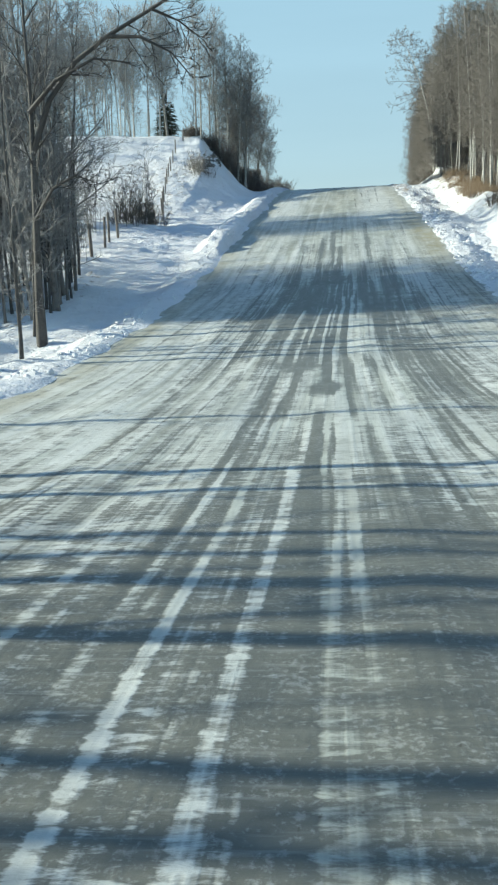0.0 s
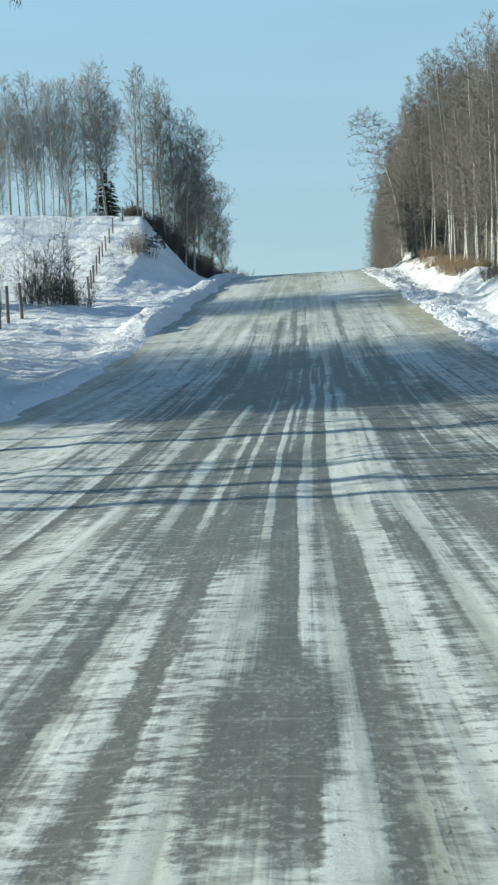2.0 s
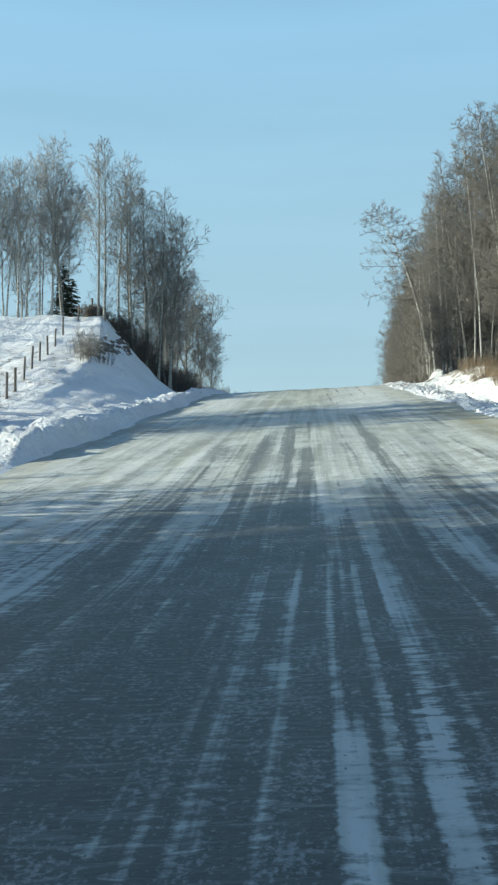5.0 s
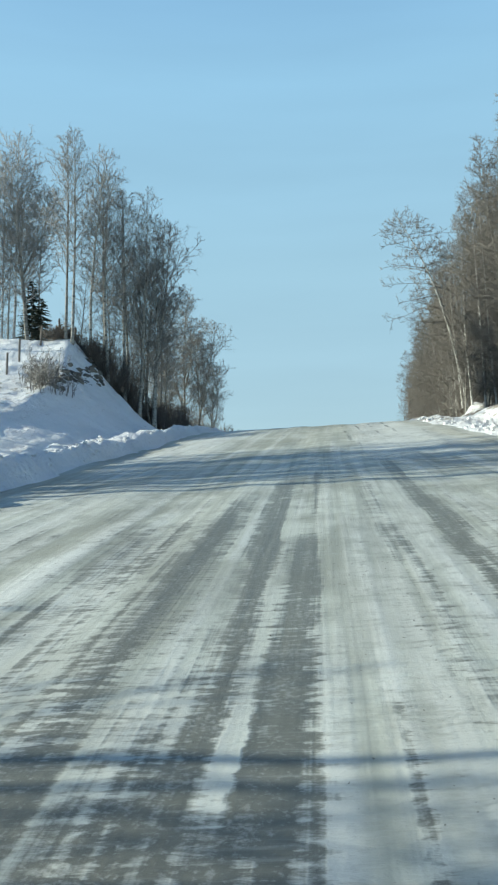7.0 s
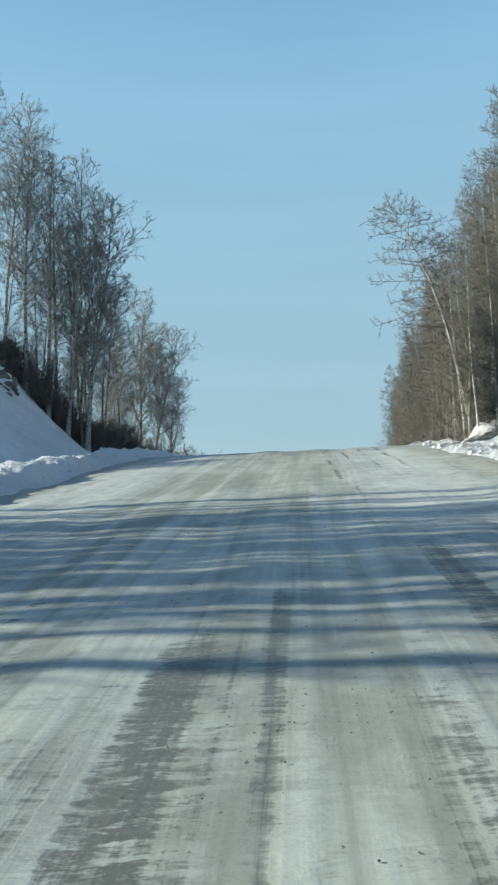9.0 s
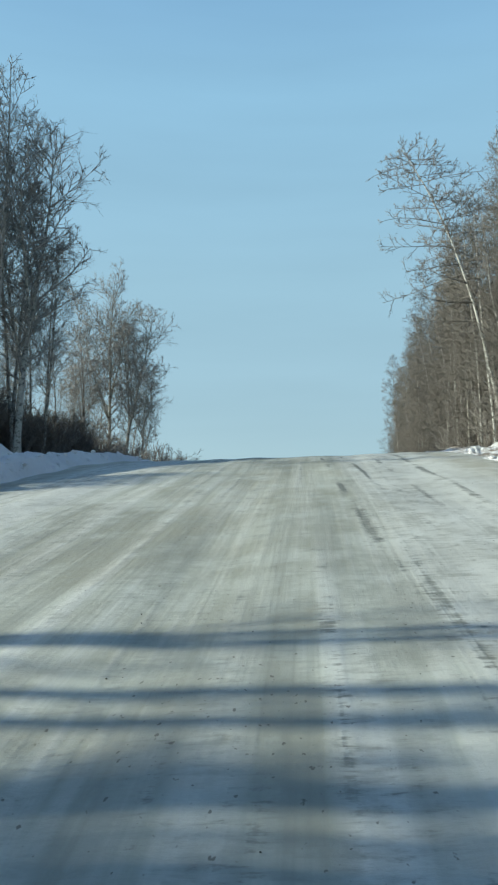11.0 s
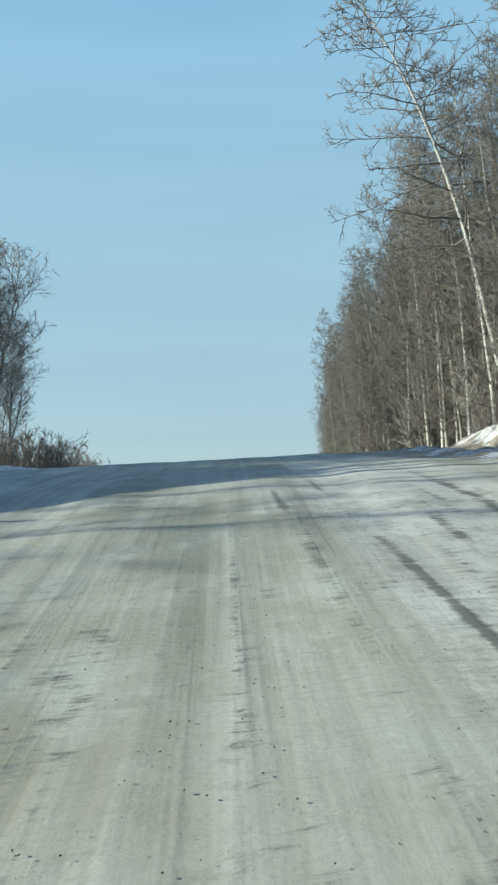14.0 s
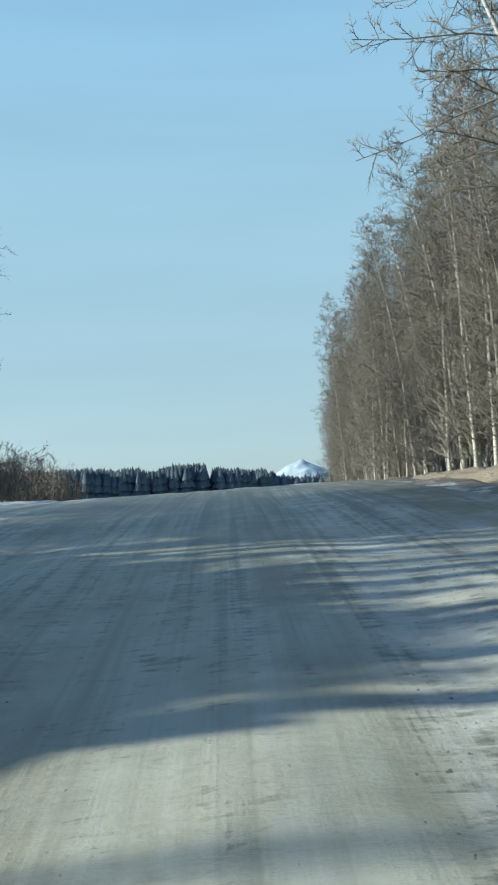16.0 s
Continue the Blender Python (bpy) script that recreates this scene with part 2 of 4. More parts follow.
# paler and bluer than near spruce: distance haze mixed into the colour
HAZED_NEEDLES = twig_material("hazed_spruce_needles", (0.066, 0.098, 0.13), (0.074, 0.108, 0.142))
WOOD = wood_material()

# ---- the lie of the land ----
# land begin
EDGE_Y = (-60, 0, 20, 45, 60, 80, 100, 120, 160, 400)
EDGE_L = (-7.8, -7.3, -7.0, -6.5, -6.0, -5.2, -4.4, -3.4, -1.0, 12.0)
EDGE_R = (4.8, 5.6, 5.9, 6.3, 6.3, 5.9, 6.4, 7.4, 10.0, 24.0)
PROF_Y = (-60, 0, 3.1, 6.1, 9.2, 12.1, 15.1, 18, 20.8, 23.7, 30, 37.1, 41.9, 46.8, 52, 58, 62, 66.3, 70.5, 74.5, 78.4, 82, 86, 90, 95, 100, 110, 120, 150, 220, 400)
PROF_Z = (8.0, -0.01, -0.41, -0.78, -1.08, -1.27, -1.43, -1.53, -1.555, -1.51, -1.22, -0.72, -0.12, 0.59, 1.36, 2.24, 2.88, 3.52, 4.2, 4.78, 5.4, 5.85, 6.2, 6.48, 6.68, 6.76, 6.7, 6.4, 5.2, 2.5, 0.0)
MID_Y = (-60, 0, 23, 37, 60, 78, 90, 100, 120, 160, 400)
MID_X = (-0.6, 0.0, 0.15, 0.66, 1.08, 1.76, 2.3, 2.8, 4.0, 6.5, 20.0)


def ease(a, b, v):
    s = np.clip((v - a) / (b - a), 0, 1)
    return s * s * (3 - 2 * s)


def lumps(x, y, size, seed=0):
    """Smooth uneven relief between -1 and 1 with lumps of about that size."""
    out = 0.0
    for k in range(6):
        a = 1.7 * k + 0.9 * seed + 0.3
        w = (0.75 + 0.16 * k) * 2.6 / size
        out = out + np.sin(w * (x * math.cos(a) + y * math.sin(a)) + 2.1 * k + seed + 1.3 * np.sin(0.6 * w * (y * math.cos(a) - x * math.sin(a)) + k))
    return out / 3.6


def road_z(x, y):
    return np.interp(y, PROF_Y, PROF_Z) + np.interp(y, (78, 90), (0.052, 0.024)) * (np.clip(x, -14, 14) - np.interp(y, MID_Y, MID_X))


def land(x, y):
    """Height of the snow-covered ground beside and under the road."""
    x, y = np.asarray(x, float), np.asarray(y, float)
    wob = 0.22 * lumps(0 * x, y, 3.0, 2) + 0.1 * lumps(x, y, 0.9, 4)
    le, re = np.interp(y, EDGE_Y, EDGE_L) + wob, np.interp(y, EDGE_Y, EDGE_R) + wob
    u, v = le - x, x - re
    zl, zr = road_z(le, y), road_z(re, y)
    # left: ditch and grove, a low shelf, then the knoll with its cut bank
    shelf = zl + np.interp(y, (-60, 20, 36, 44, 52, 58), (0.2, -0.35, -0.2, 0.3, 0.55, 0.6))
    knoll = np.interp(y, (58, 62, 66, 70, 74, 77, 80, 81.2, 82.4, 83.8, 87.5, 92, 97, 105, 120, 150, 220, 400), (2.2, 2.6, 3.6, 4.8, 6.3, 7.6, 9.05, 9.85, 10.85, 11.72, 11.9, 10.1, 8.1, 7.3, 6.7, 5.4, 2.5, 0))
    knoll = knoll - np.interp(y, (84.5, 87, 89, 92, 97, 105), (0, 0.6, 1.9, 1.7, 0.5, 0)) * ease(-18.5, -14.5, x)
    field = shelf + (knoll - shelf) * ease(58, 62, y)
    foot = np.interp(y, (40, 58, 66, 78, 85, 90, 100, 120), (1.5, 2.5, 2.0, 0.9, 2.2, 3.0, 2.6, 2.0))
    width = np.interp(y, (40, 58, 70, 79, 85, 90, 100, 120), (5.0, 4.5, 5.2, 5.8, 6.4, 6.8, 6.0, 4.0))
    cut = np.clip((u - foot) / width, 0, 1)
    left = zl + (field - zl) * (0.75 * cut ** 1.8 + 0.25 * ease(0, 1, cut)) - 0.3 * ease(1.0, 2.2, u) * (1 - ease(3.2, 5.0, u)) * (1 - ease(38, 46, y))
    berm = np.interp(y, (-60, 44, 48.5, 50, 60, 80, 92, 105), (0.10, 0.12, 0.14, 0.68, 0.52, 0.4, 0.25, 0.1)) * (1 + 0.25 * lumps(x, y, 2.2, 6) + 0.3 * lumps(x, y, 0.5, 9))
    left = left + berm * ease(0.0, 0.34, u) * (1 - ease(1.0, 2.3, u))
    # right: ploughed clods, a ditch, then a bank below the wood
    bank = np.interp(y, (-60, 30, 50, 64, 75, 86, 94, 98, 110, 150, 220), (0.6, 0.9, 1.2, 1.15, 0.8, 0.6, 0.7, 0.4, 0.2, 0.2, 0.2))
    right = zr + 0.10 * (1 - 0.85 * ease(87, 93, y)) * ease(0, 0.6, v) * (1 - ease(2.0, 3.4, v)) * (1 + 1.2 * lumps(x, y, 0.7, 3) + 0.6 * lumps(x, y, 0.35, 8)) - 0.25 * ease(1.2, 2.2, v) * (1 - ease(3.0, 4.4, v))
    right = right + bank * ease(3.2, 5.6, v) + 0.025 * np.clip(v - 6, 0, 40) + 1.05 * np.exp(-(((x - 12.8) / 1.5) ** 2) - ((y - 95.0) / 2.8) ** 2) * (1 + 0.35 * lumps(x, y * 0.3, 0.5, 12))
    rough = (0.12 + 0.1 * (x > 0) * (1 - ease(94, 99, y))) * lumps(x, y, 2.4, 1) + 0.07 * lumps(x, y, 0.8, 5) + 0.03 * lumps(x, y, 0.4, 11) + 0.25 * lumps(x, y, 9.0, 8) * (1 - 0.8 * (x > 0) * ease(94, 99, y))
    out = np.where(u > 0, left + rough * ease(0.5, 3, u), np.where(v > 0, right + rough * ease(0.5, 3, v), road_z(x, y)))
    inside = np.minimum(-u, -v)
    out = out - 0.02 - 0.28 * ease(0.15, 0.7, inside)
    far = ease(140, 320, y) + ease(45, 120, np.abs(x))
    return out + (np.interp(y, (-200, 60, 300, 700), (6, 4, 0, 0)) - out) * np.clip(far, 0, 1) * ease(45, 160, np.abs(x) + np.abs(y - 60) * 0.4)
# land end


def mesh_object(name, verts, faces, mat, smooth=True):
    me = bpy.data.meshes.new(name)
    me.from_pydata(verts, [], faces)
    if smooth:
        me.polygons.foreach_set("use_smooth", [True] * len(me.polygons))
    me.materials.append(mat)
    return new(name, me)


def sheet(name, xs, ys, z, mat):
    """A grid over the lines xs and ys with heights z(x, y)."""
    gx, gy = np.meshgrid(np.asarray(xs, float), np.asarray(ys, float))
    verts = np.stack([gx, gy, z(gx, gy)], -1).reshape(-1, 3)
    n = len(xs)
    i = (np.arange(len(ys) - 1)[:, None] * n + np.arange(n - 1)).ravel()
    return mesh_object(name, verts.tolist(), np.stack([i, i + 1, i + n + 1, i + n], -1).tolist(), mat), gx.ravel(), gy.ravel()


def steps(*spans):
    """Grid lines: (start, end, step) spans joined."""
    out = []
    for a, b, s in spans:
        out += list(np.arange(a, b, s))
    return out + [spans[-1][1]]


ground, _, _ = sheet("ground", steps((-4000, -400, 600), (-400, -100, 50), (-100, -40, 4), (-40, -18, 0.8), (-18, -4, 0.22), (-4, 5, 0.75), (5, 17, 0.22), (17, 40, 0.8), (40, 100, 4), (100, 400, 50), (400, 4000, 600)),
                     steps((-1000, -100, 150), (-100, -30, 7), (-30, 12, 0.8), (12, 105, 0.3), (105, 160, 0.8), (160, 400, 8), (400, 4900, 300)), land, SNOW)
verge = np.empty(len(ground.data.vertices) * 3)
ground.data.vertices.foreach_get("co", verge)
gx, gy = verge.reshape(-1, 3)[:, 0], verge.reshape(-1, 3)[:, 1]
gre, gle = np.interp(gy, EDGE_Y, EDGE_R), np.interp(gy, EDGE_Y, EDGE_L)
litter = 0.75 * ease(5.0, 7.5, gx - gre + 0.5 * lumps(gx, gy, 3, 3)) * ease(30, 45, gy) + 0.5 * ease(3.5, 5, gx - gre) * np.exp(-(((gy - 83) / 7) ** 2))
litter += 0.35 * ease(58, 63, gy) * (1 - ease(78, 82, gy)) * ease(5, 8, gle - gx) + 0.7 * ease(86, 89, gy) * ease(4.5, 7, gle - gx) + 0.3 * np.exp(-(((gx + 11.8) / 1.0) ** 2) - ((gy - 79) / 4) ** 2)
litter += 0.35 * (1 - ease(42, 46, gy)) * ease(3.5, 6, gle - gx)
litter += 0.6 * ease(84, 91, gy) * ease(-0.4, 0.1, gx - gre) + 0.5 * ease(70, 76, gy) * ease(-0.4, 0.1, gx - gre) * (1 - ease(1.2, 2.2, gx - gre)) * (1 - ease(84, 90, gy))
litter += 0.34 * ease(0.4, 1.5, gx - gre) * ease(84, 90, gy) + 0.6 * ease(0.2, 1.0, gx - gre) * ease(97, 101, gy) + 0.3 * ease(1.5, 3, gx - gre) * ease(50, 60, gy)
litter = np.clip(litter, 0, 1) * (1 - 0.72 * np.exp(-(((gx - 12.2) / 2.0) ** 4) - ((gy - 95.2) / 3.6) ** 4))
ground.data.attributes.new("litter", "FLOAT", "POINT").data.foreach_set("value", np.clip(litter, 0, 1).astype(np.float32))
tagged(ground, "crusted white roadside snow over rolling ground and a knoll", "snowy ground", kind="structure")

road_us = np.concatenate([np.linspace(-0.06, 0.42, 48)[:-1], np.linspace(0.42, 0.80, 250), np.linspace(0.80, 1.06, 28)[1:]])
road_vs = np.array(steps((-60, -6, 1.0), (-6, 0, 0.4), (0, 86, 0.28), (86, 110, 0.5), (110, 400, 2.0)))
ru, rv = np.meshgrid(road_us, road_vs)
le, re = np.interp(rv, EDGE_Y, EDGE_L), np.interp(rv, EDGE_Y, EDGE_R)
rx = le + (re - le) * ru
rz = road_z(rx, rv) + 0.012 * lumps(rx, rv, 1.4, 7) + 0.02 * lumps(rx, rv * 0.15, 0.8, 3) - 0.06 * (ease(1.0, 1.06, ru) + ease(0.0, -0.06, ru))
n = len(road_us)
i = (np.arange(len(road_vs) - 1)[:, None] * n + np.arange(n - 1)).ravel()
road = mesh_object("road", np.stack([rx, rv, rz], -1).reshape(-1, 3).tolist(), np.stack([i, i + 1, i + n + 1, i + n], -1).tolist(), ROAD)
tagged(road, "country road of packed snow with bare grey wheel tracks", "road", kind="structure")
# where the wheels have worn the snow away, across (metres from the driven line) and along the road
across = rx - np.interp(rv, MID_Y, MID_X)
weave = 0.03 * lumps(0 * rv, rv, 5.0, 2) + 0.02 * lumps(0 * rv, rv, 1.7, 6)


def strip(at, half, y0, y1, amount, slope=0.0, soft=0.9):
    """A worn (or, below zero, snowy) strip along the road, with a flat middle and fading ends."""
    off = across - at - weave - slope * (rv - 0.5 * (y0 + y1))
    return amount * np.exp(-((off / half) ** 4)) * ease(y0 - soft, y0 + soft, rv) * (1 - ease(y1 - soft, y1 + soft, rv))


# how bare each stretch is in the driven lane, and in the other one
lane = np.exp(-(((across + 0.2) / 2.1) ** 4))
# the extra bareness from y 22 to 40 also deepens the grove's shade
wear = 0.2 + lane * np.interp(rv, (-60, 0, 4, 7, 11, 14, 17, 19, 22, 30, 37, 41, 45, 48, 52, 56, 62, 81, 84, 92), (0.46, 0.53, 0.49, 0.35, 0.1, 0.16, 0.26, 0.44, 0.56, 0.66, 0.56, 0.27, 0.06, 0.06, 0.04, 0.0, -0.12, -0.1, 0.1, 0.16))
wear = wear + (1 - lane) * np.interp(rv, (0, 5, 12, 20, 30, 44, 60, 90), (0.37, 0.31, 0.14, 0.22, 0.42, 0.02, -0.14, 0.1)) * (1 - 0.7 * ease(3.2, 4.6, np.abs(across)))
# the wheels' strips: up the dip, on the rise, and towards the crest
for bare_strip in (
        (1.35, 1.25, -6, 6.2, 0.3), (-0.21, 0.1, 4.5, 12.6, 0.55), (-0.01, 0.05, 5.5, 11.5, 0.4), (0.48, 0.14, 6.5, 11.5, 0.3), (-0.55, 0.07, 7, 13, 0.2),
        (-0.15, 0.24, 14.6, 15.5, 0.45), (-0.14, 0.12, 15.4, 24, 0.45), (0.32, 0.08, 11.5, 29, 0.42), (-0.82, 0.09, 12, 19.5, 0.4, 0.02),
        (-1.25, 0.16, 8, 17, 0.35, -0.02), (0.92, 0.1, 12, 20, 0.3), (1.6, 0.2, 9, 21, 0.3), (-0.15, 0.42, 14.8, 16.1, 0.3)):
    wear += strip(*bare_strip)
for bare_strip in (
        (-0.72, 0.62, 37, 43.2, 0.26), (-0.64, 0.17, 42.5, 48.5, 0.46), (-0.24, 0.17, 42.5, 48.5, 0.5), (-1.5, 0.5, 42, 50, 0.2), (0.35, 0.05, 38, 43.5, 0.35), (1.38, 0.17, 42, 58, 0.42),
        (-0.7, 0.2, 47.5, 54.5, 0.5), (-1.22, 0.2, 47, 52.5, 0.28), (-0.14, 0.08, 50, 56, 0.4), (-0.15, 0.3, 14.6, 15.2, 0.2), (0.0, 0.1, 54.5, 58, 0.25), (-2.4, 0.3, 20, 50, 0.25), (2.3, 0.3, 12, 45, 0.2)):
    wear += strip(*bare_strip)
# ridges of snow left between them
for snow_strip in (
        (-0.44, 0.06, 1, 8.5, -0.5), (-0.9, 0.05, 0, 8, -0.4), (-1.2, 0.05, 0, 9, -0.35), (0.02, 0.035, 3.6, 9, -0.5), (0.16, 0.04, 4.5, 9.5, -0.4),
        (0.15, 0.1, 8.5, 15, -0.3), (0.02, 0.045, 16.6, 22, -0.5), (0.58, 0.08, 13, 20, -0.35), (-0.48, 0.16, 15.8, 18.4, -0.35),
        (-1.34, 0.07, 19.5, 30, -0.5), (-0.95, 0.06, 19.5, 26, -0.5)):
    wear += strip(*snow_strip)
for snow_strip in (
        (-0.72, 0.05, 22.5, 30, -0.55), (-0.31, 0.05, 19.5, 30, -0.6), (-0.16, 0.045, 23.5, 31, -0.45), (0.1, 0.07, 19.5, 33, -0.62), (0.44, 0.08, 19.5, 33, -0.55), (0.75, 0.11, 20, 32, -0.45),
        (-2.2, 0.22, 18, 32, -0.35), (-0.25, 0.04, 31, 38, -0.35), (0.05, 0.04, 32, 38, -0.35), (0.28, 0.045, 32, 38, -0.35), (0.51, 0.045, 32, 38, -0.35), (0.2, 0.26, 39, 55, -0.3), (0.55, 0.1, 38.5, 44, -0.3), (-0.97, 0.06, 46, 54, -0.3), (0.61, 0.12, 20, 28, -0.3), (1.05, 0.2, 19, 28.5, -0.35)):
    wear += strip(*snow_strip)
# broken dashes of snow between the wheel strips on the rise
wear -= 0.85 * np.exp(-(((across + 0.45) / 0.06) ** 4)) * ease(42, 43.5, rv) * (1 - ease(49, 51, rv)) * ease(0.0, 0.5, lumps(0 * rv, rv, 0.9, 12))
wear -= 0.8 * np.exp(-(((across + 0.74) / 0.05) ** 4)) * ease(41, 43, rv) * (1 - ease(47, 49, rv)) * ease(0.0, 0.5, lumps(0 * rv, rv, 0.8, 15))
track = np.zeros_like(rx)
wander_x = 0.12 * lumps(0 * rv, rv, 14.0, 5)
for at, wide, deep, slope in ((0.74, 0.075, 0.8, -0.032), (1.42, 0.075, 0.78, -0.038), (1.95, 0.09, 0.72, -0.02), (2.6, 0.1, 0.62, -0.01), (3.4, 0.12, 0.5, 0.0), (0.05, 0.22, 0.2, -0.01), (-1.15, 0.45, 0.26, 0.0)):
    track += np.interp(rv, (58, 64, 70, 75, 100), (0, 0.45, 0.8, 1.1, 1.1)) * deep * np.exp(-(((across - at - 0.5 * wander_x - slope * (np.minimum(rv, 84) - 70)) / wide) ** 2)) * (0.25 + 0.75 * ease(-0.45, 0.35, lumps(3.0 * at + 0 * rv, rv, 2.2, 9))) * (1 - 0.5 * ease(79, 84, rv))
wear += np.interp(rv, (84, 92, 100), (0, 0.22, 0.28))
sand = np.clip(0.55 * np.exp(-(((rx - re + 0.5) / 0.7) ** 2)) + 0.7 * np.exp(-(((rx - le - 0.4) / 0.5) ** 2)) + 0.9 * ease(80, 90, rv) * np.exp(-(((rx - re + 0.3) / 1.3) ** 2)) + 0.45 * ease(60, 70, rv) * np.exp(-(((across + 0.8) / 2.2) ** 2)) + 0.8 * np.exp(-(((rx - re + 0.4) / 0.9) ** 2) - ((rv - 50) / 6) ** 2), 0, 1)
white = 0.55 - 0.25 * np.exp(-(((rv - 53) / 6) ** 2)) + 0.1 * ease(62, 70, rv) + 0.6 * ease(0.8, 1.2, across) * ease(55, 66, rv) - 0.33 * ease(58, 68, rv) * (1 - ease(0.4, 1.6, across)) * ease(-4.5, -3, across) + 0.12 * ease(2.0, 4.0, np.abs(across))
# film thins from y 22 to 40, which darkens the shaded dip as well
for key, values in (("wear", wear), ("sand", sand), ("white", white), ("track", track), ("film", 0.3 - 0.22 * ease(20, 24, rv) + 0.42 * ease(38, 46, rv) + 0.5 * ease(54, 62, rv))):
    road.data.attributes.new(key, "FLOAT", "POINT").data.foreach_set("value", values.ravel().astype(np.float32))
corner = np.zeros(len(road.data.loops), np.int32)
road.data.loops.foreach_get("vertex_index", corner)
road.data.uv_layers.new(name="along").data.foreach_set("uv", np.stack([across.ravel()[corner], rv.ravel()[corner]], -1).ravel().astype(np.float32))


# ---- plants ----
class Build:
    """Collects tapered tubes into one mesh."""

    def __init__(self):
        self.verts, self.faces = [], []

    def tube(self, pts, radii, sides):
        base, count = len(self.verts), len(pts)
        tip = radii[-1] <= 0
        for k, (p, r) in enumerate(zip(pts, radii)):
            if tip and k == count - 1:
                self.verts.append(tuple(p))
                break
            d = (pts[min(k + 1, count - 1)] - pts[max(k - 1, 0)]).normalized()
            a = d.cross(Vector((0.3, 0.9, 0.2))).normalized()
            b = d.cross(a)
            for s in range(sides):
                w = 2 * math.pi * s / sides
                self.verts.append(tuple(p + (a * math.cos(w) + b * math.sin(w)) * r))
        rings = count - 1 if tip else count
        for k in range(rings - 1):
            for s in range(sides):
                q = (s + 1) % sides
                self.faces.append((base + k * sides + s, base + k * sides + q, base + (k + 1) * sides + q, base + (k + 1) * sides + s))
        if tip:
            last, top = base + (rings - 1) * sides, base + rings * sides
            for s in range(sides):
                self.faces.append((last + s, last + (s + 1) % sides, top))

    def data(self, name, mat):
        me = bpy.data.meshes.new(name)
        me.from_pydata(self.verts, [], self.faces)
        me.polygons.foreach_set("use_smooth", [True] * len(me.polygons))
        me.materials.append(mat)
        return me


def wander(rng, start, way, length, count, sway, lift=0.0):
    """Points of a crooked stem."""
    pts, p, d = [start.copy()], start.copy(), way.normalized()
    for _ in range(count):
        d = (d + Vector((rng.gauss(0, sway), rng.gauss(0, sway), rng.gauss(0, sway * 0.6) + lift))).normalized()
        p = p + d * (length / count)
        pts.append(p.copy())
    return pts


def along(pts, s):
    k = min(int(s * (len(pts) - 1)), len(pts) - 2)
    f = s * (len(pts) - 1) - k
    return pts[k].lerp(pts[k + 1], f), (pts[k + 1] - pts[k]).normalized()


def off_axis(rng, d, angle, turn):
    a = d.cross(Vector((0.31, 0.52, 0.8))).normalized()
    b = d.cross(a)
    side = a * math.cos(turn) + b * math.sin(turn)
    return d * math.cos(angle) + side * math.sin(angle)


def limb_and_twigs(rng, b, pts, r, subs, twigs, sub_len, thick=0.008, up=0.07):
    """A tapering limb with side branches, each with forked twigs that turn upwards."""
    b.tube(pts, [max(thick, r * (1 - 0.85 * k / (len(pts) - 1))) for k in range(len(pts))], 4)
    turn = rng.random() * 6
    for j in range(subs):
        s = 0.16 + 0.84 * (j + rng.random()) / subs
        p, d = along(pts, min(s, 0.999))
        turn += 2.4
        way = off_axis(rng, d, radians(rng.uniform(30, 62)), turn)
        length = sub_len * rng.uniform(0.55, 1.15) * (1.15 - 0.6 * s)
        sub = wander(rng, p, way, length, 3, 0.14, up)
        b.tube(sub, [max(r * 0.42 * (1 - 0.5 * s), thick * 1.4), thick * 1.25, thick, 0], 3)
        for q in range(max(2, twigs // 2)):
            w, e = along(sub, rng.uniform(0.2, 0.99))
            tw = off_axis(rng, e, radians(rng.uniform(25, 58)), rng.random() * 6.3)
            tw.z += 0.15
            reach = tw.normalized() * length * rng.uniform(0.3, 0.65)
            b.tube([w, w + reach], [thick, 0], 3)
            for _ in range(2):
                fork = off_axis(rng, reach.normalized(), radians(rng.uniform(25, 60)), rng.random() * 6.3)
                at = w + reach * rng.uniform(0.25, 0.75)
                b.tube([at, at + fork * reach.length * rng.uniform(0.4, 0.8)], [thick * 0.7, 0], 3)


